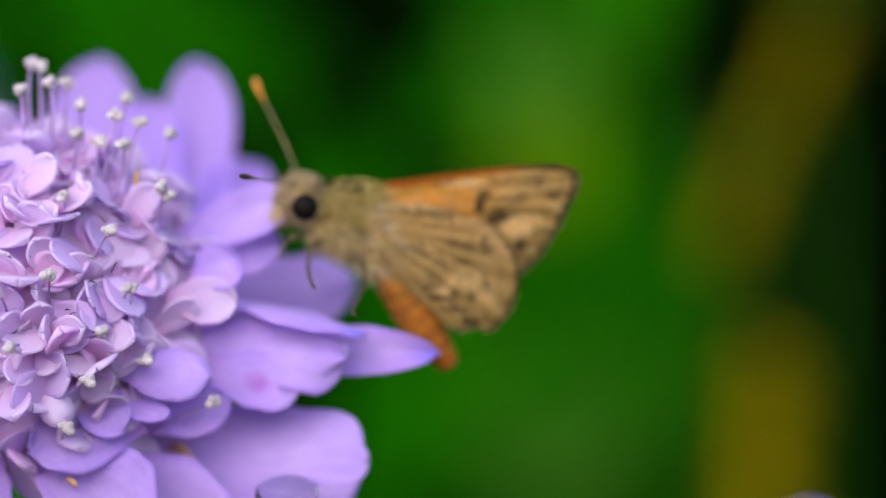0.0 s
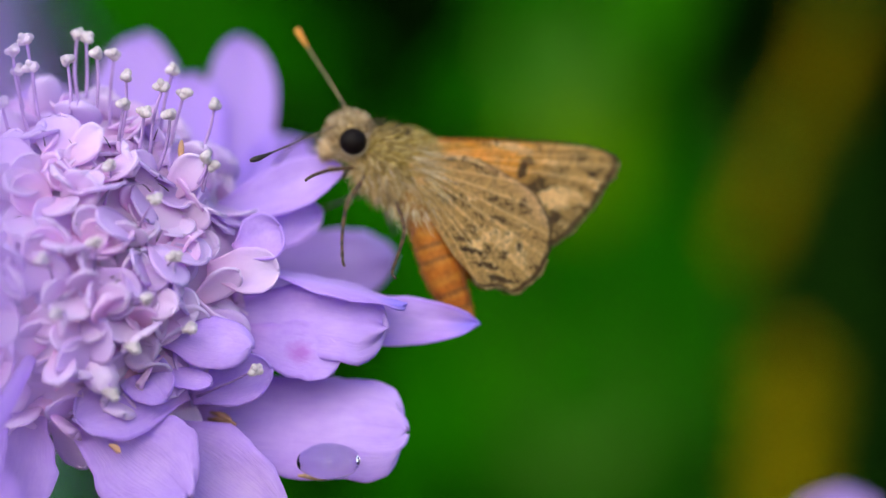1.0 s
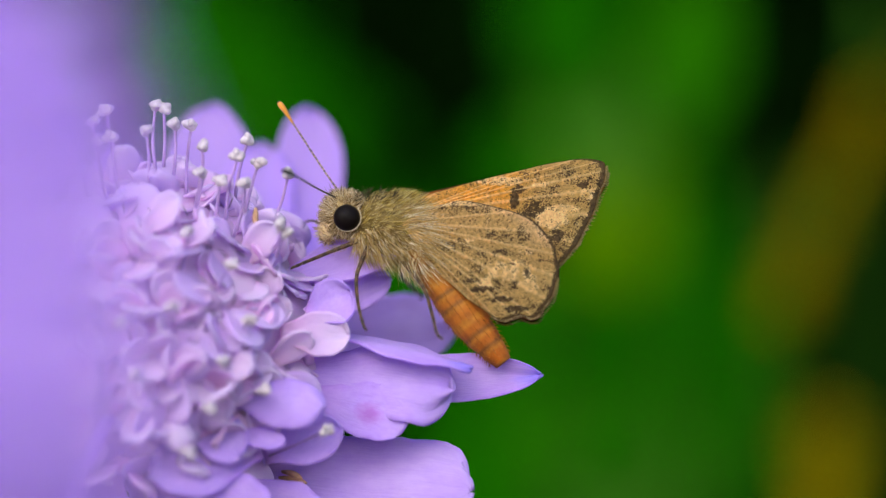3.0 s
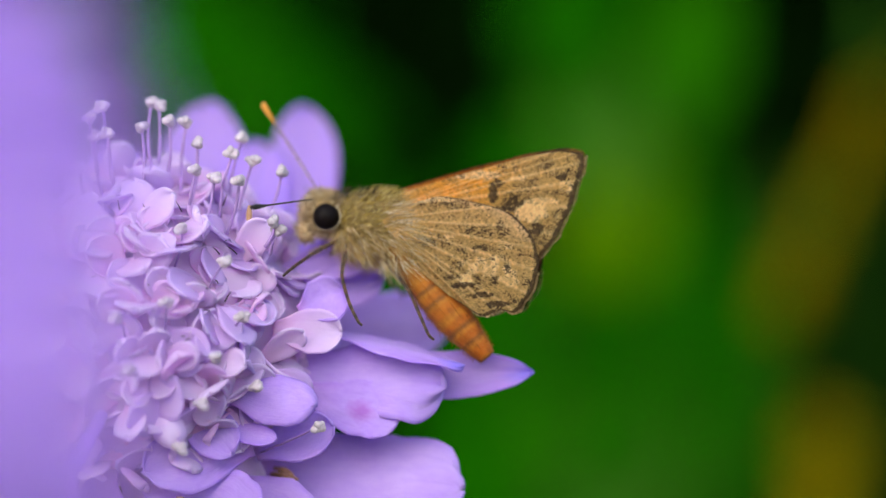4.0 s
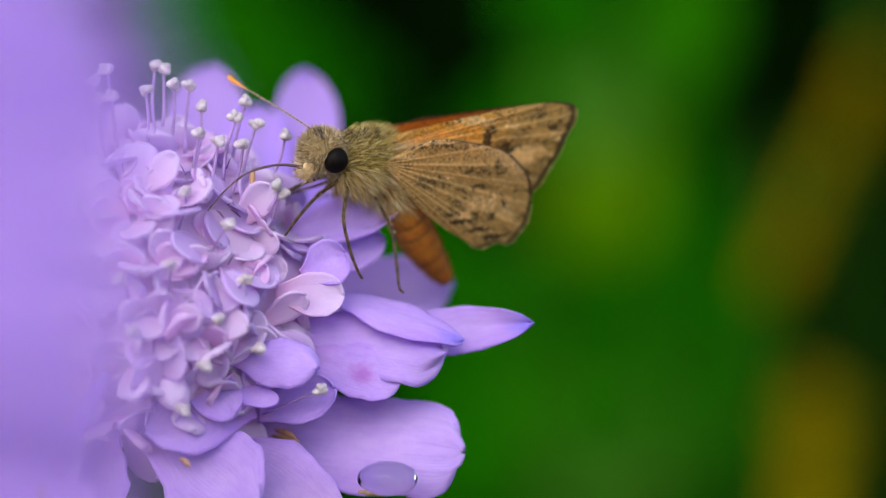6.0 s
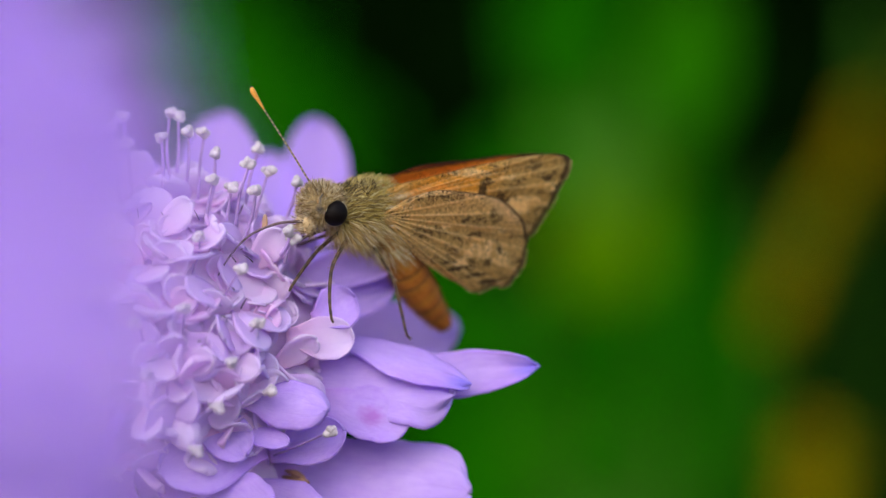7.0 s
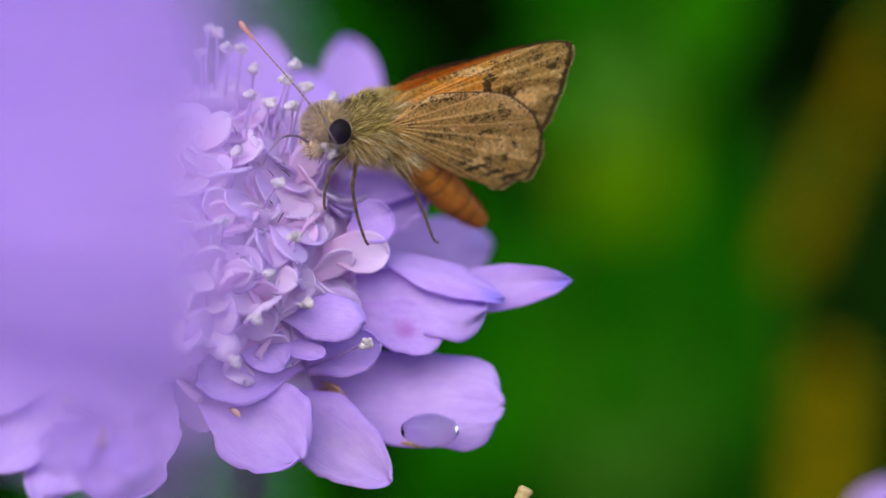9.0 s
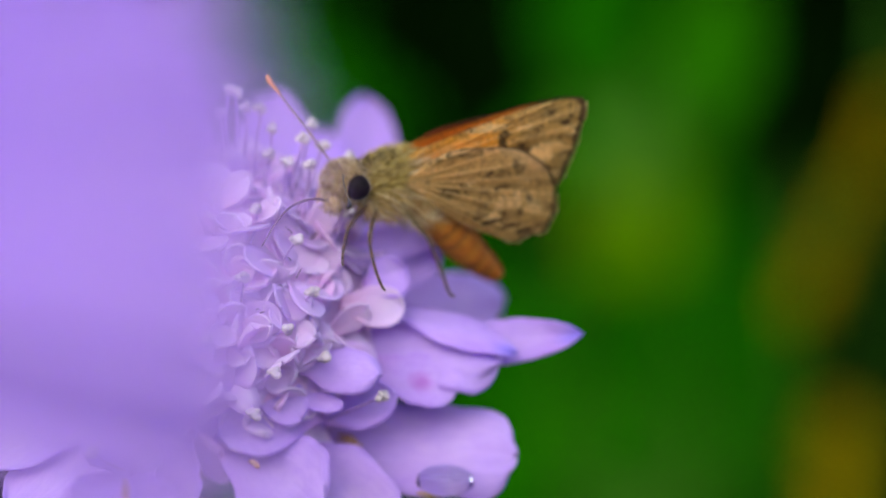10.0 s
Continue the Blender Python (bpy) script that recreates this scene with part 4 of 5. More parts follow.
def wing_colour(p, u, s, veins, ground, dark, pale, margin):
    """Ground colour of the scales, and how densely dark scales lie among them (the fourth number)."""
    x, z = p
    p = (x + 0.16 * noise.noise(Vector((x * 1.9, z * 1.9, 5.0))) + 0.12 * noise.noise(Vector((x * 6, z * 6, 6.0))), z + 0.14 * noise.noise(Vector((x * 1.9, z * 1.9, 7.0))) + 0.12 * noise.noise(Vector((x * 6, z * 6, 8.0))))
    a = noise.noise(Vector((x * 2.2, z * 2.2, 1.0)))
    g = noise.noise(Vector((u * 14, s * 80, 2.0)))
    big = noise.noise(Vector((x * 0.8, z * 0.8, 3.0)))
    c = ground.lerp(GREY, 0.5 * step(-0.4, 0.5, big)) * (1.12 + 0.22 * g)
    c = c.lerp(CREAM, 0.9 * step(0.30, 0.80, spots(p, pale) + 0.55 * a + 0.12))
    gap = min(abs(s - v) for v in veins) * (0.3 + u)
    mid = min(abs(s - (v + w) / 2) for v, w in zip(veins, veins[1:])) * (0.3 + u)
    ray = max(0.0, 1 - gap / 0.013)
    c = c.lerp(CREAM, 0.5 * ray)
    fold = max(0.0, 1 - mid / 0.010) * step(0.5, 0.85, u)
    d = 0.155 * min(2.0, spots(p, dark)) ** 1.3 * (0.85 + 0.7 * g) + 0.08 * a + 0.07 * noise.noise(Vector((x * 7, z * 7, 9.0))) + 0.045 * g + 0.06 * fold - 0.09 * ray + 0.02
    d += 0.3 * step(margin - 0.022, margin, u)
    return (c.x, c.y, c.z, d)


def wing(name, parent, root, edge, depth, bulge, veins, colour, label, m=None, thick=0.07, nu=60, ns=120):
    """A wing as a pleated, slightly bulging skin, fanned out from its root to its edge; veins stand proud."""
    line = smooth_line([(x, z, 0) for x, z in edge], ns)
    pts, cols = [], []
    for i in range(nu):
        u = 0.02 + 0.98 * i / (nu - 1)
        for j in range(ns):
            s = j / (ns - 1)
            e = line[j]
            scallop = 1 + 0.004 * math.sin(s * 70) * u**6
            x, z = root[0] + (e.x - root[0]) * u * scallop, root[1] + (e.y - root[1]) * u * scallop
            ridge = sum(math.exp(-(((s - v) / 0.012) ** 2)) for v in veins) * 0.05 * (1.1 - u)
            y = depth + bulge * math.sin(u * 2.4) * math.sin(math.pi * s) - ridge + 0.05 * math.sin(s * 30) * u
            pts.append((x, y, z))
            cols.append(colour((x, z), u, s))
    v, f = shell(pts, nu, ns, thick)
    ob = part(name, mesh(name, scaled(v), f, wing_mat, None, cols * 2), parent, label, m)
    rnd = random.Random(int(depth * 100) + 7)

    def on_margin(r):
        j = r.randrange(int(ns * 0.50), int(ns * 0.86))
        k = (nu - 1) * ns + j
        p, q = Vector(pts[k]), Vector(pts[k - 3 * ns])
        return p, (p - q).normalized()

    hv, hf = hairs(rnd, 1500, on_margin, 0.22, 0.016, lambda p: (0, 0, 0))
    part("fringe", mesh("fringe", scaled(hv), hf, fringe_fur), ob, "pale fringe of fine scales")
    return ob


def hairs(rnd, count, sample, length, width, lean):
    """Tapered single hairs: verts and faces. sample gives a foot and its normal."""
    verts, faces = [], []
    for k in range(count):
        p, n = sample(rnd)
        # neighbouring hairs lean together in tufts
        wisp = Vector([noise.noise(Vector((p.x * 2.2 + a * 7, p.y * 2.2, p.z * 2.2))) for a in range(3)])
        d = (n + Vector(lean(p)) + wisp * 0.9 + Vector((rnd.gauss(0, 0.16), rnd.gauss(0, 0.16), rnd.gauss(0, 0.16)))).normalized()
        s = d.cross(Vector((rnd.gauss(0, 1), rnd.gauss(0, 1), rnd.gauss(0, 1)))).normalized()
        ln = length * rnd.uniform(0.5, 1.3)
        droop = Vector(lean(p)) * ln * 0.25
        k = len(verts)
        verts += [p - s * width, p + s * width, p + d * ln * 0.6 + s * width * 0.7, p + d * ln * 0.6 - s * width * 0.7, p + d * ln + droop]
        faces += [(k, k + 1, k + 2, k + 3), (k + 3, k + 2, k + 4)]
    return verts, faces


def on_ellipsoid(centre, radii, accept=lambda d: True):
    def sample(rnd):
        while True:
            d = Vector((rnd.gauss(0, 1), rnd.gauss(0, 1), rnd.gauss(0, 1))).normalized()
            if accept(d):
                break
        p = Vector(centre) + Vector((d.x * radii[0], d.y * radii[1], d.z * radii[2]))
        n = Vector((d.x / radii[0], d.y / radii[1], d.z / radii[2])).normalized()
        return p, n
    return sample


def make_butterfly():
    b = thing("skipper_butterfly", (0, 0, 0.5), "tan and orange skipper butterfly feeding on the flower", "butterfly")
    rnd = random.Random(77)
    mid = 1.1
    # thorax and its fur
    tc, tr = (3.1, mid, -0.35), (2.9, 1.55, 1.95)
    v, f = blob(tc, tr, 16, 22, 0.05, 1, Euler((0, radians(14), 0)).to_matrix())
    col = [Vector((0.20, 0.14, 0.05)) for _ in v]
    thorax = part("thorax", mesh("thorax", scaled(v), f, body_mat, None, col), b)
    hv, hf = hairs(rnd, 8000, on_ellipsoid(tc, tr), 0.58, 0.016, lambda p: (0.9, 0, 0.1))
    part("back_fur", mesh("back_fur", scaled(hv), hf, fur_tan), thorax, "dense olive-tan fur")
    hv, hf = hairs(rnd, 1700, on_ellipsoid((2.4, mid, -0.9), (2.0, 1.5, 1.8), lambda d: d.z < 0.1), 1.1, 0.022, lambda p: (0.7, 0, -0.6))
    part("belly_fur", mesh("belly_fur", scaled(hv), hf, fur_belly), thorax, "long pale buff fur")
    # dark tufts across the back
    for x in (0.75, 1.3, 2.2, 3.0):
        hv, hf = hairs(rnd, 48, on_ellipsoid((x, mid - 0.4, 0.95 + 0.05 * (x - 0.9)), (0.07, 1.3, 0.72), lambda d: d.z > 0.1 and d.y < 0.3), 0.55, 0.02, lambda p: (0.2, -0.1, 0.5))
        part("dark_tuft", mesh("dark_tuft", scaled(hv), hf, dark_fur), thorax, "tuft of dark hairs")
    # long silky hairs that lie over the roots of the wings

    def on_shoulder(r):
        z = r.uniform(-2.6, 0.7)
        return Vector((3.7 + r.uniform(0, 1.6) - 0.2 * z, -0.62 + r.uniform(-0.1, 0.1), z)), Vector((0.25, -0.12, 0))

    hv, hf = hairs(rnd, 420, on_shoulder, 1.5, 0.012, lambda p: (1.2, 0, 0.1 + 0.42 * p.z))
    part("wing_root_fur", mesh("wing_root_fur", scaled(hv), hf, fur_belly), thorax, "long pale silky hairs")
    # head, palps and eyes
    hc, hr = (-0.35, mid, 0.35), (1.45, 1.45, 1.45)
    v, f = blob(hc, hr, 14, 20, 0.04, 2)
    head = part("head", mesh("head", scaled(v), f, body_mat, None, [Vector((0.26, 0.18, 0.08)) for _ in v]), b)
    front = on_ellipsoid(hc, hr, lambda d: not (d.y < -0.3 and math.hypot(d.x - 0.22, d.z + 0.24) < 0.62) and not (d.y > 0.3 and math.hypot(d.x - 0.22, d.z + 0.24) < 0.72))
    hv, hf = hairs(rnd, 5200, front, 0.42, 0.014, lambda p: (0.15 if p.x > -0.6 else -0.25, 0, 0.25 if p.z > 0.6 else -0.25))
    part("face_fur", mesh("face_fur", scaled(hv), hf, fur_face), head, "short cream and yellow fur")
    hv, hf = hairs(rnd, 16, on_ellipsoid((-0.75, mid - 0.7, 1.25), (0.12, 0.1, 0.2), lambda d: d.z > 0.3), 1.0, 0.025, lambda p: (-0.3, 0, 0.9))
    part("eyelash", mesh("eyelash", scaled(hv), hf, dark_fur), head, "stiff dark bristles over the eye")
    for side in (-1, 1):
        y = mid + side * 0.98
        v, f = blob((-0.05, y + side * 0.22, 0.0), (0.88, 0.80, 0.88), 18, 26)
        part("eye", mesh("eye", scaled(v), f, eye_mat), head, "round glossy black eye")
        ring = [(0.92 * math.cos(a), y + side * 0.24, 0.92 * math.sin(a)) for a in [-2.5 + 3.2 * k / 28 for k in range(29)]]
        v, f, c = tube_data(ring, [0.02 + 0.015 * math.sin(math.pi * k / 28) for k in range(29)], 6, lambda t: (0.64, 0.54, 0.40))
        part("eye_rim", mesh("eye_rim", scaled(v), f, limb_mat, None, c), head, "pale ring of scales round the eye")
        pv, pf = blob((-1.55, mid + side * 0.42, -0.75), (0.5, 0.34, 0.75), 10, 12, 0.08, 5)
        palp = part("palp", mesh("palp", scaled(pv), pf, body_mat, None, [Vector((0.55, 0.40, 0.24)) for _ in pv]), head)
        hv, hf = hairs(rnd, 420, on_ellipsoid((-1.55, mid + side * 0.42, -0.75), (0.5, 0.34, 0.75)), 0.4, 0.02, lambda p: (-0.4, 0, 0.2))
        part("palp_fur", mesh("palp_fur", scaled(hv), hf, fur_face), palp)
    # abdomen of nine rings
    spine = smooth_line([(4.6, mid, -1.8), (6.2, mid, -4.2), (8.0, mid, -6.9), (10.2, mid, -9.7)], 40)
    rad = [(1.05 + 0.30 * math.sin(min(1.0, k / 22) * 1.57) - 0.75 * max(0, (k - 22) / 17) ** 1.6) * (1 + 0.02 * math.sin(k / 39 * 9 * 6.28)) for k in range(40)]

    def ring_colour(t):
        seg = (t * 9) % 1.0
        c = Vector((0.33, 0.125, 0.009)).lerp(Vector((0.31, 0.066, 0.003)), t)
        return c.lerp(Vector((0.10, 0.045, 0.012)), 0.75) if seg > 0.81 else c.lerp(Vector((0.39, 0.17, 0.02)), 0.5 if seg < 0.3 else 0.1)

    v, f, c = tube_data(spine, rad, 20, ring_colour)
    abdomen = part("abdomen", mesh("abdomen", scaled(v), f, body_mat, None, c), b, "ringed rusty orange abdomen")

    def on_abdomen(r):
        k = r.randrange(2, 38)
        i = r.randrange(20)
        p = v[k * 20 + i]
        return p, (p - spine[k]).normalized()

    hv, hf = hairs(rnd, 3200, on_abdomen, 0.26, 0.016, lambda p: (0.7, 0, -0.9))
    part("abdomen_fur", mesh("abdomen_fur", scaled(hv), hf, fur_material("rust_fur", [(0.0, (0.07, 0.02, 0.003)), (0.2, (0.34, 0.105, 0.008)), (0.6, (0.29, 0.082, 0.006)), (1.0, (0.42, 0.17, 0.016))])), abdomen)
    hv, hf = hairs(rnd, 1300, on_ellipsoid((5.0, mid - 0.2, -2.2), (1.6, 1.35, 1.5)), 1.3, 0.022, lambda p: (0.9, -0.1, -0.8))
    part("flank_fur", mesh("flank_fur", scaled(hv), hf, fur_belly), abdomen, "pale fur at the abdomen's root")

    # wings: underside towards the viewer
    fv, hv_ = [0.10, 0.25, 0.36, 0.45, 0.52, 0.59, 0.66, 0.73, 0.80, 0.9], [0.12, 0.24, 0.34, 0.42, 0.5, 0.58, 0.66, 0.74, 0.82, 0.92]

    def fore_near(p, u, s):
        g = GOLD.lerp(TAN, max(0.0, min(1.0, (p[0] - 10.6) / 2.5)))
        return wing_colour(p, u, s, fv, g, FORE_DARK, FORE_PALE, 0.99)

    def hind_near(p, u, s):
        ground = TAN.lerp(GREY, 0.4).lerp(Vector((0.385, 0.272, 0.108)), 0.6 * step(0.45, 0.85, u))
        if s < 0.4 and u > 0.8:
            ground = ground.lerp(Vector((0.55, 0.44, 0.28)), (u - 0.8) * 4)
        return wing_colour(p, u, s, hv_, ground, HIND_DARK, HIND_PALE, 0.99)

    def fore_far(p, u, s):
        c = RUST.lerp(BROWN, max(0.0, min(1.0, (u - 0.80) * 5 + 0.3 * noise.noise(Vector((p[0] * 2, p[1] * 2, 0))))) )
        c = c.lerp(BROWN, 0.75 * max(0.0, 1 - s / 0.05))
        return c if s < 0.42 else c.lerp(GOLD, 0.3)

    def hind_far(p, u, s):
        return RUST.lerp(BROWN, max(0.0, min(1.0, (u - 0.75) * 4)))

    root = (3.6, 0.1)
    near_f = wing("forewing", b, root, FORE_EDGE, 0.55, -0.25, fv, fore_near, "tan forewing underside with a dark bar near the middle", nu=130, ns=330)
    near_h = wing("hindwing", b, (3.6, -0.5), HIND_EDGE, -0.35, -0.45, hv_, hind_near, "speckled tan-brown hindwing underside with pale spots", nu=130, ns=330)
    lift = pose(0, 0, 0, 0, 0, 0) @ Matrix.Translation((0.0036, 0, 0.0006)) @ pose(0, 0, 0, 0, 2.8, 0.5) @ Matrix.Translation((-0.0036, 0, -0.0001))
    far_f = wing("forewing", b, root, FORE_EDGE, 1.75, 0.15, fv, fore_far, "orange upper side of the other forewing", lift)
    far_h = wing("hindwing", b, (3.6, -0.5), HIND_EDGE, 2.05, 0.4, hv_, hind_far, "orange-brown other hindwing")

    limbs = {}

    def dappled(a, c2):
        return lambda t: Vector(a).lerp(Vector(c2), 0.5 + 0.5 * math.sin(t * 60))

    # antennae: banded shaft, club with a hooked tip; laid along -z
    for key, club_a in (("near_antenna", (0.012, 0.009, 0.008)), ("far_antenna", (0.58, 0.23, 0.03))):
        n = 140
        line = smooth_line([(0, 0, 0), (0.12, 0, -2.5), (0.05, 0, -5.0), (0.0, 0, -7.0), (0.2, 0, -7.7)], n)
        r = [0.06 if k < 84 else 0.06 + 0.13 * math.sin((k - 84) / 55 * 2.7) ** 1.2 for k in range(n)]
        r[-1] = 0.02

        def shade(t, a=club_a, c2=(0.42, 0.30, 0.16) if key == "far_antenna" else (0.12, 0.08, 0.05)):
            if t > 0.61:
                return Vector(a) if t < 0.95 else Vector((0.03, 0.015, 0.01))
            return Vector(c2) if (t * 30) % 1.0 > 0.55 else Vector((0.03, 0.02, 0.015))

        v, f, c = tube_data(line, r, 8, shade)
        limbs[key] = part("antenna", mesh("antenna", scaled(v), f, limb_mat, None, c), b, "thin banded antenna with a thick club")
    # proboscis: a thin bowed tube
    line = smooth_line([(0, 0, 0), (0, 0.9, -1.6), (0, 1.25, -3.6), (0, 0.8, -5.4), (0, 0, -7.0)], 26)
    v, f, c = tube_data(line, [0.10 - 0.05 * k / 25 for k in range(26)], 8, lambda t: (0.10, 0.06, 0.07))
    limbs["proboscis"] = part("proboscis", mesh("proboscis", scaled(v), f, limb_mat, None, c), b, "long thin dark proboscis")
    # legs: femur, tibia and tarsus in one bent line
    for key, ln, bend in (("fore_leg", 5.2, 0.7), ("mid_leg", 6.3, 0.6), ("hind_leg", 6.8, -0.7)):
        line = smooth_line([(0, 0, 0), (bend * 0.7, 0, -ln * 0.22), (bend, 0, -ln * 0.40), (bend * 0.55, 0, -ln * 0.7), (-0.1, 0, -ln * 0.93), (-0.35, 0, -ln)], 30)
        r = [0.165 - 0.045 * min(1, k / 11) for k in range(30)]
        r = [max(0.06, a - 0.04 * max(0, (k - 15) / 14)) * (1 + 0.14 * math.sin(k * 2.1) * (k > 18)) for k, a in enumerate(r)]
        v, f, c = tube_data(line, r, 8, dappled((0.095, 0.045, 0.02), (0.012, 0.006, 0.004)))
        limbs[key] = part("leg", mesh("leg", scaled(v), f, limb_mat, None, c), b, "thin brown dappled leg")

        def on_leg(rr, line=line):
            k = rr.randrange(0, 12)
            d = Vector((rr.gauss(0, 1), rr.gauss(0, 1), 0)).normalized()
            return line[k] + d * 0.12, d

        hv, hf = hairs(rnd, 110, on_leg, 0.28, 0.012, lambda p: (0, 0, -0.8))
        part("leg_fur", mesh("leg_fur", scaled(hv), hf, fur_belly), limbs[key])
        far = part("leg", limbs[key].data, b, "thin brown dappled leg")
        hip = {"fore_leg": (0.7, 1.8, -1.5), "mid_leg": (1.3, 1.9, -1.9), "hind_leg": (3.6, 1.8, -2.9)}[key]
        way = {"fore_leg": (-0.75, 0.45, -0.45), "mid_leg": (-0.3, 0.85, -0.4), "hind_leg": (0.1, 0.95, -0.3)}[key]
        far.matrix_basis = Matrix.Translation(Vector(hip) * 0.001) @ aim(way)
    return b, limbs, {"fore": (near_f, far_f), "hind": (near_h, far_h)}


butterfly, limbs, wings = make_butterfly()

# ---- what moves: the butterfly on the flower, its antennae, proboscis and legs ----
# seconds, near eye in millimetres, turn in degrees
BODY = [
    (0, (-1.6, 3.0, 7.1), (8.6, 6.3, 2.4)),
    (0.5, (-0.9, 2.9, 8.7), (5.1, 13.4, 7.9)),
    (1, (-1.2, 2.8, 9.5), (-0.3, 15.8, 2.1)),
    (1.5, (-2.5, 2.8, 10.3), (7.0, 16.4, 6.9)),
    (2, (-3.7, 2.7, 9.5), (-3.0, 4.3, 1.0)),
    (2.5, (-5.9, 2.6, 9.3), (0.9, 0.8, 0.9)),
    (3, (-6.1, 2.5, 9.0), (-3.3, -0.3, -4.5)),
    (3.2, (-6.4, 2.3, 8.7), (2.0, -1.7, 0.3)),
    (4.5, (-7.0, 1.0, 9.2), (-6.1, -2.7, -5.9)),
    (5, (-5.7, 0.4, 10.5), (-3.0, 4.6, 3.3)),
    (5.2, (-5.6, 0.1, 11.5), (3.9, 13.2, 14.3)),
    (6.3, (-7.0, -1.2, 9.7), (15.1, -10.5, 35.4)),
    (6.5, (-7.2, -1.5, 9.6), (13.9, -8.1, 36.2)),
    (7, (-7.2, -1.7, 9.7), (13.3, -9.1, 36.4)),
    (7.5, (-7.4, -1.9, 9.5), (13.0, -10.8, 35.6)),
    (8, (-7.9, -2.1, 9.4), (13.5, -13.5, 34.4)),
    (8.5, (-9.2, -2.4, 9.9), (7.7, -16.7, 29.4)),
    (9, (-9.3, -2.6, 9.4), (8.7, -17.8, 29.6)),
    (9.5, (-9.8, -2.8, 9.8), (7.4, -18.8, 29.2)),
    (10, (-9.1, -3.0, 9.5), (8.7, -17.9, 29.5)),
]
LIMB_ROOT = {"near_antenna": (-0.6, 0.5, 1.3), "far_antenna": (-0.6, 1.9, 1.6), "proboscis": (-1.7, 1.1, -0.6), "fore_leg": (0.7, 0.4, -1.5), "mid_leg": (1.3, 0.3, -1.9), "hind_leg": (3.6, 0.5, -2.9)}
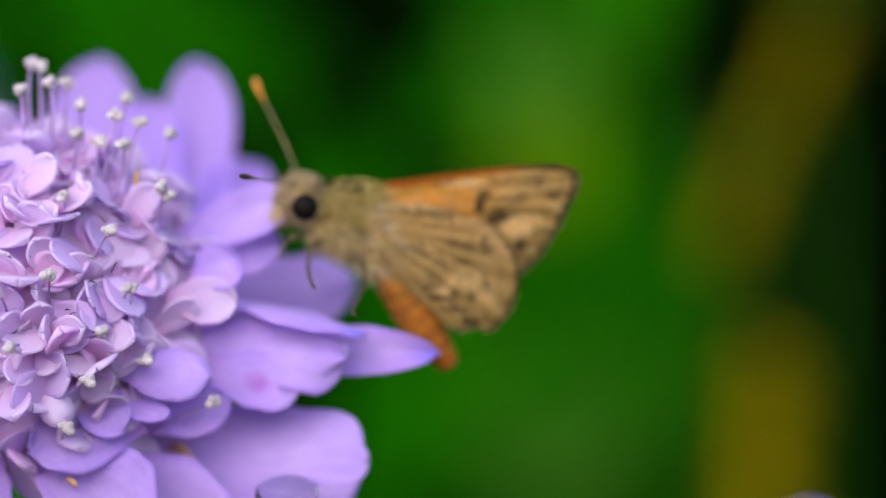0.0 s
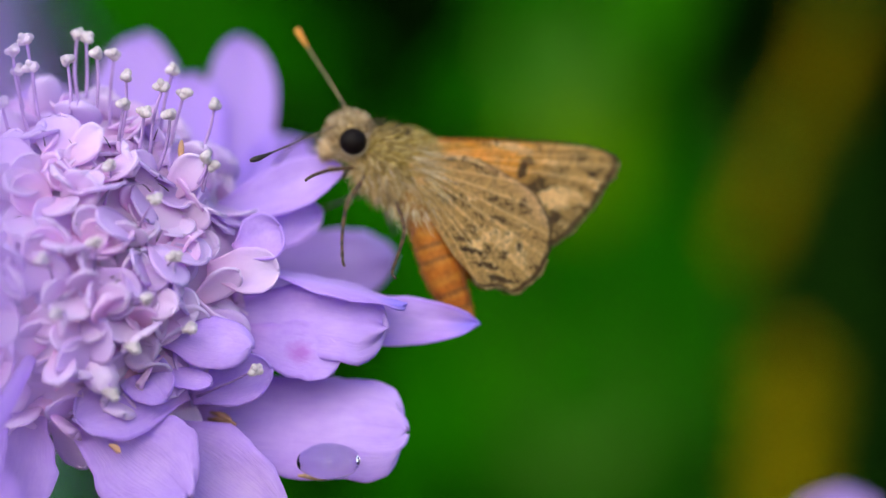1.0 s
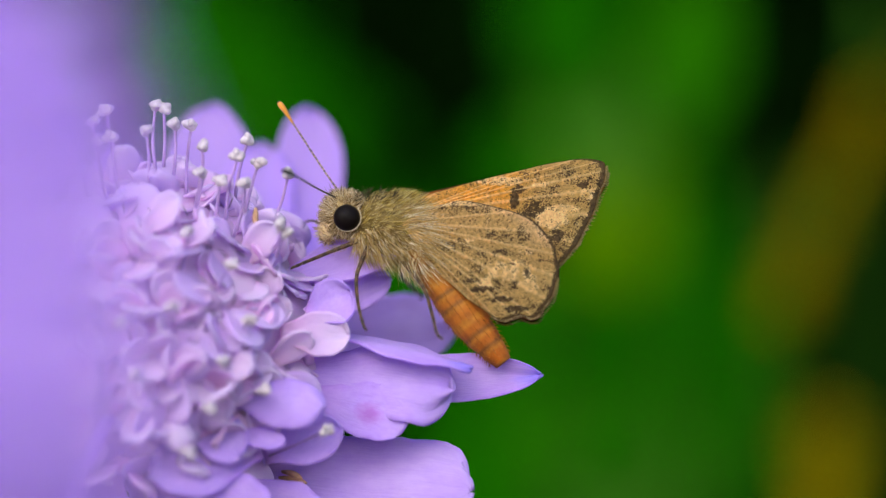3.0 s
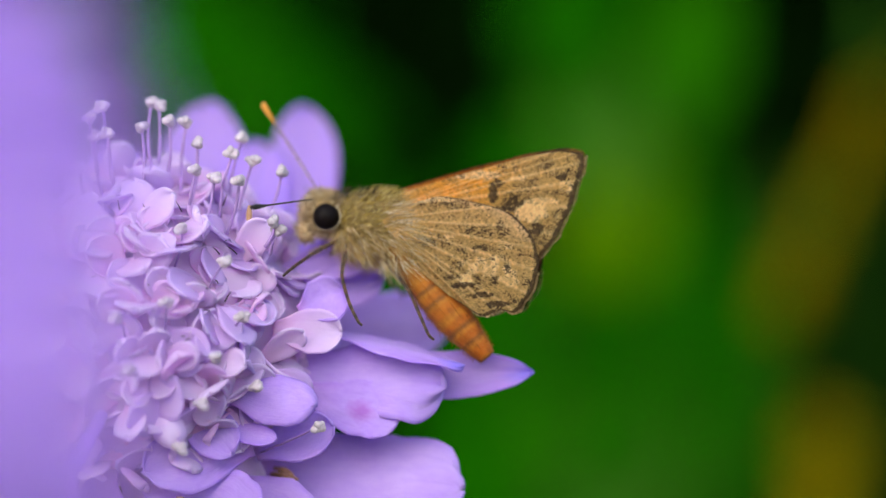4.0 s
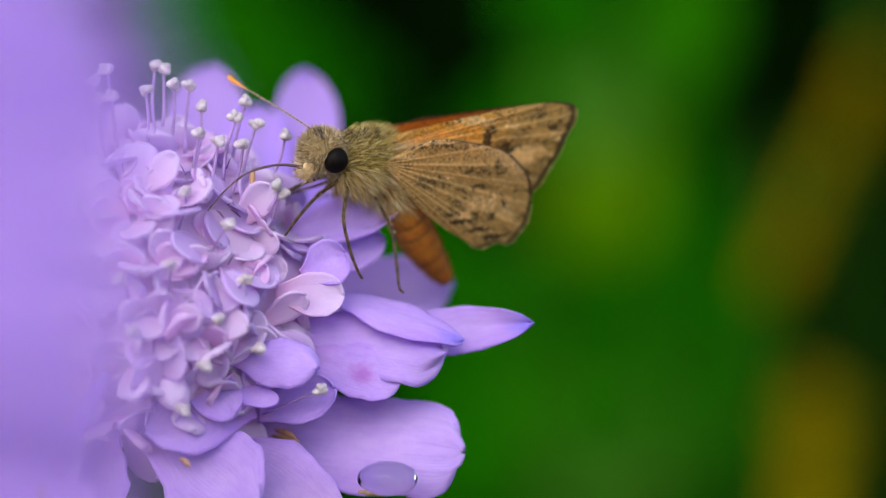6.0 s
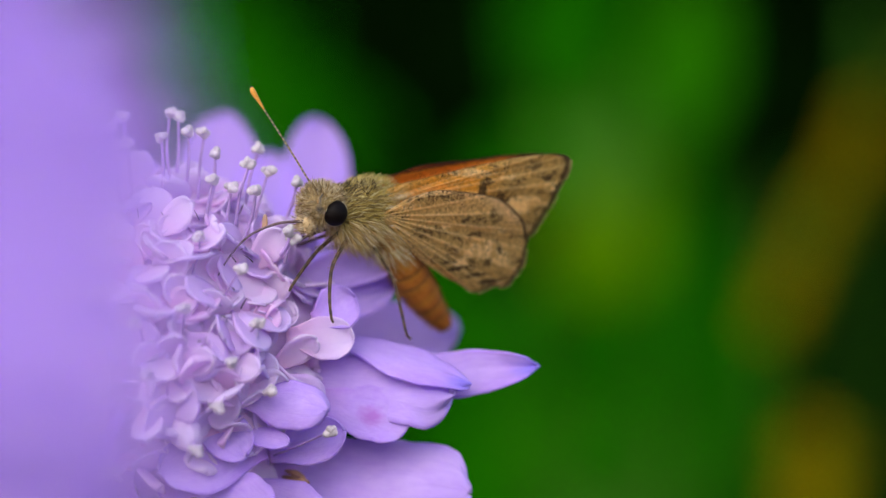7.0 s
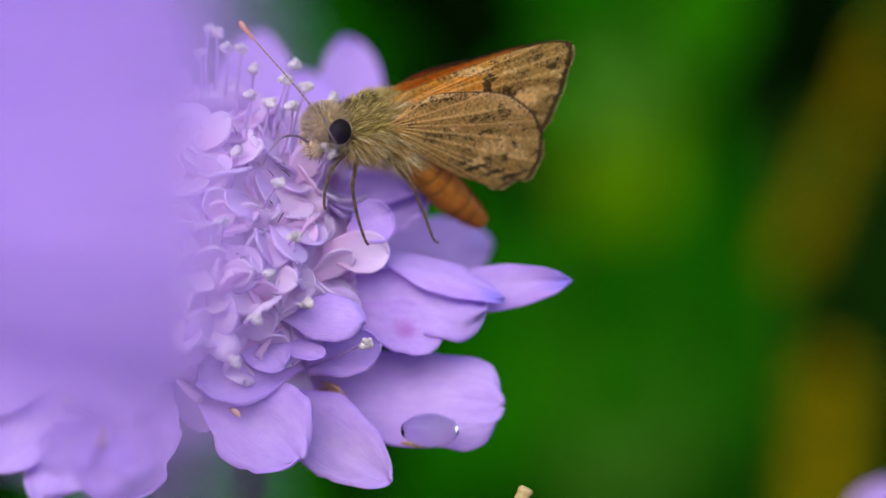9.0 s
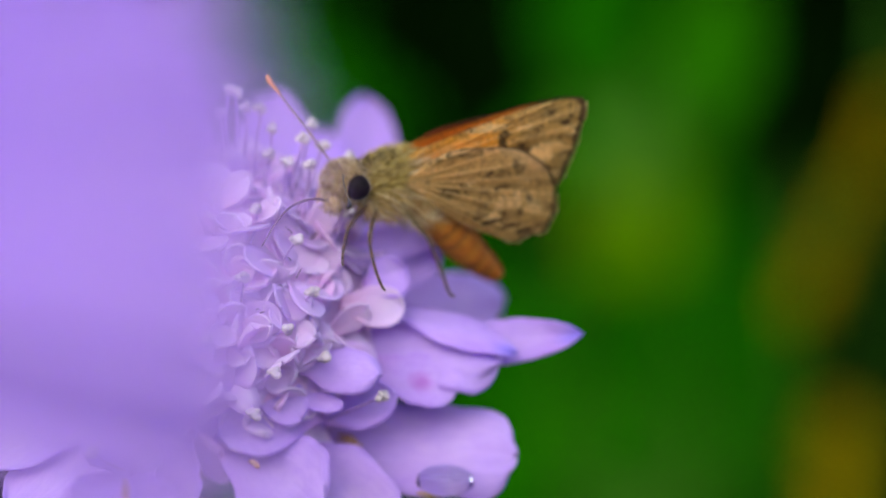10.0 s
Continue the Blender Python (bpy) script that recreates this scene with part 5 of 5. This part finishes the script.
LIMB_WAY = {
    "near_antenna": [(0, -0.43, -0.89, 0.14), (0.5, -0.45, -0.89, 0.08), (1, -0.68, -0.47, -0.56), (1.5, -0.54, -0.84, 0.06), (2, -0.49, -0.78, -0.38), (2.5, -0.41, -0.91, 0.08), (3, -0.33, -0.93, 0.15), (4.5, -0.52, -0.80, -0.29), (5, -0.59, -0.74, -0.31), (5.2, -0.38, -0.92, -0.10), (6.3, -0.61, -0.72, 0.33), (6.5, -0.66, -0.72, 0.22), (7, -0.58, -0.81, 0.08), (7.5, -0.44, -0.03, -0.90), (8, -0.53, -0.01, -0.85), (8.5, -0.41, -0.89, -0.21), (9, -0.38, -0.91, -0.14), (9.5, -0.26, -0.89, -0.37), (10, -0.44, -0.89, -0.11)],
    "far_antenna": [(0, -0.47, 0.46, 0.76), (0.5, -0.45, 0.38, 0.81), (1, -0.67, 0.38, 0.64), (1.5, -0.60, 0.39, 0.70), (2, -0.69, 0.19, 0.70), (2.5, -0.47, -0.10, 0.87), (3, -0.53, -0.21, 0.83), (4.5, -0.43, 0.17, 0.89), (5, -0.33, 0.03, 0.94), (5.2, -0.51, 0.35, 0.79), (6.3, -0.38, 0.88, 0.28), (6.5, -0.75, 0.54, 0.37), (7, -0.37, 0.41, 0.83), (7.5, -0.52, 0.25, 0.82), (8, -0.66, 0.40, 0.64), (8.5, -0.48, 0.33, 0.81), (9, -0.38, 0.34, 0.86), (9.5, -0.25, 0.57, 0.78), (10, -0.32, 0.32, 0.89)],
    "proboscis": [(0, -0.11, 0.84, -0.52), (0.5, -0.95, 0.13, -0.29), (1, -0.46, 0.83, -0.33), (1.5, -0.76, 0.57, -0.32), (2, -0.59, 0.80, -0.14), (2.5, -0.44, 0.88, -0.19), (3, -0.49, 0.86, -0.14), (4.5, -0.38, 0.88, -0.28), (5, -0.48, 0.76, 0.43), (5.2, -0.36, 0.92, 0.14), (6.3, -0.89, 0.07, -0.45), (6.5, -0.83, 0.21, -0.51), (7, -0.79, 0.32, -0.53), (7.5, -0.95, -0.07, -0.31), (8, -0.98, -0.05, -0.21), (8.5, -0.90, -0.34, -0.27), (9, -0.82, -0.57, 0.09), (9.5, -0.85, -0.53, 0.06), (10, -0.95, -0.28, -0.15)],
    "fore_leg": [(0, -0.41, -0.88, -0.23), (0.5, -0.77, -0.60, -0.21), (1, -0.61, -0.71, -0.35), (1.5, -0.60, -0.73, -0.32), (2, -0.90, -0.22, -0.37), (2.5, -0.79, -0.45, -0.40), (3, -0.84, -0.40, -0.38), (4.5, -0.62, -0.58, -0.52), (5, -0.81, -0.42, -0.41), (5.2, -0.65, 0.11, -0.75), (6.3, -0.70, 0.19, -0.69), (6.5, -0.65, 0.18, -0.73), (7, -0.66, 0.20, -0.72), (7.5, -0.69, 0.20, -0.69), (8, -0.69, 0.15, -0.71), (8.5, -0.69, -0.19, -0.70), (9, -0.75, -0.37, -0.55), (9.5, -0.74, -0.34, -0.58), (10, -0.75, -0.32, -0.58)],
    "mid_leg": [(0, -0.09, -0.92, -0.37), (0.5, -0.10, -0.66, -0.75), (1, -0.02, -0.31, -0.95), (1.5, -0.20, -0.10, -0.97), (2, -0.17, -0.44, -0.88), (2.5, -0.07, -0.40, -0.91), (3, -0.02, -0.41, -0.91), (4.5, 0.21, -0.43, -0.88), (5, 0.07, -0.01, -1.00), (5.2, 0.17, -0.05, -0.98), (6.3, -0.10, -0.32, -0.94), (6.5, -0.02, -0.32, -0.95), (7, -0.50, -0.38, -0.78), (7.5, -0.34, -0.12, -0.93), (8, -0.35, -0.15, -0.92), (8.5, -0.25, -0.14, -0.96), (9, -0.24, -0.17, -0.95), (9.5, -0.23, -0.16, -0.96), (10, -0.41, -0.49, -0.77)],
    "hind_leg": [(0, -0.03, -0.91, -0.42), (0.5, 0.18, -0.11, -0.98), (1, 0.13, -0.68, -0.72), (1.5, 0.23, -0.70, -0.68), (2, 0.12, -0.60, -0.79), (2.5, 0.32, -0.52, -0.79), (3, 0.39, -0.47, -0.79), (4.5, 0.47, -0.27, -0.84), (5, 0.28, -0.60, -0.75), (5.2, 0.24, -0.40, -0.88), (6.3, 0.05, -0.42, -0.91), (6.5, 0.13, -0.42, -0.90), (7, 0.13, -0.43, -0.90), (7.5, 0.10, -0.42, -0.90), (8, 0.11, -0.44, -0.89), (8.5, 0.16, -0.34, -0.93), (9, 0.14, -0.37, -0.92), (9.5, 0.13, -0.35, -0.93), (10, 0.12, -0.37, -0.92)],
}
# how far the wings have swung about their roots: seconds, turn about x, y, z in degrees
WING_SWING = [(0, 1.4, 0.7, -0.9), (0.5, -0.8, 0.1, 0.7), (1, -7.1, 0.5, 6.8), (1.5, -1.8, 0.1, 1.7), (2, -7.9, 0.8, 7.5), (2.5, 1.1, 0.2, -1.2), (3, -2.6, 1.4, 2.1), (3.2, 1.7, 0.2, -1.7), (4.5, -2.4, 2.7, 2.3), (5, -4.7, 0.9, 5.4), (5.2, -2.7, 0.7, 2.6), (6.3, 6.3, 2.1, -22.3), (6.5, 8.4, 2.2, -19.9), (7, 8.5, 2.0, -21.6), (7.5, 8.3, 2.8, -22.1), (8, 7.2, 4.3, -22.9), (8.5, 11.3, 2.1, -22.4), (9, 9.9, 3.3, -23.9), (9.5, 11.1, 4.7, -23.6), (10, 9.9, 3.3, -23.7)]

# how far the other pair stands up behind it, in degrees
RISE = {0: 0.8, 0.5: 0.5, 1: 2.0, 1.5: 1.5, 4.5: 3.5, 5: 3.2, 5.2: 1.0}


def motions():
    walk(focus, [(t, pose(-0.004, y * 0.001, 0.508)) for t, y in FOCUS])
    rows = []
    for t, eye, (rx, ry, rz) in BODY:
        rows.append((t, pose(eye[0] * 0.001, eye[1] * 0.001, eye[2] * 0.001 + 0.5, rx, ry, rz)))
    walk(butterfly, rows)
    for swing, hinge, pair in ((WING_SWING, (3.6, 0.55, 0.1), wings["fore"]), (WING_SWING, (3.6, 0.15, -0.5), wings["hind"])):
        h = Vector(hinge) * 0.001
        for w in pair:
            rest = w.matrix_basis.copy()
            rows = []
            for t, *turn in swing:
                axis = Vector(turn)
                if pair is wings["hind"] and t > 6:
                    # the hindwing is drawn up more than the forewing
                    axis.y -= 7
                if w is pair[1] and t < 6:
                    axis.y -= RISE.get(t, 0.0)
                if w is pair[1] and t > 6 and pair is wings["hind"]:
                    # the other hindwing is held flat
                    axis = Vector((38, axis.y, 0))
                elif w is pair[1] and t > 6:
                    # the other forewing opens away from it
                    axis = Vector((axis.x - 5, axis.y + 4.0, axis.z * 0.8))
                rows.append((t, Matrix.Translation(h) @ Matrix.Rotation(radians(axis.length), 4, axis.normalized()) @ Matrix.Translation(-h) @ rest))
            walk(w, rows)
    # two petals give way when the butterfly shifts its feet
    still = Matrix.Translation(bent_petal.location)
    rolled = still @ pose(0, 0, 0, 0, 5, 0) @ Matrix.Rotation(radians(25), 4, Vector((9.9, -2.4, -1.4)).normalized())
    walk(bent_petal, [(0, still), (5.2, still), (6.2, rolled), (10, rolled)])
    still = Matrix.Translation(tip_petal.location)
    walk(tip_petal, [(t, still @ pose(0, 0, 0, 0, turn, 0)) for t, turn in ((0, 1.5), (1.5, 1), (2, 1), (2.5, -2), (3.2, -2.5), (4.5, -3.5), (5.2, -4), (6.2, -8), (10, -8))])
    for key, ways in LIMB_WAY.items():
        hip = Matrix.Translation(Vector(LIMB_ROOT[key]) * 0.001)
        walk(limbs[key], [(t, hip @ aim((x, y, z))) for t, x, y, z in ways])


motions()
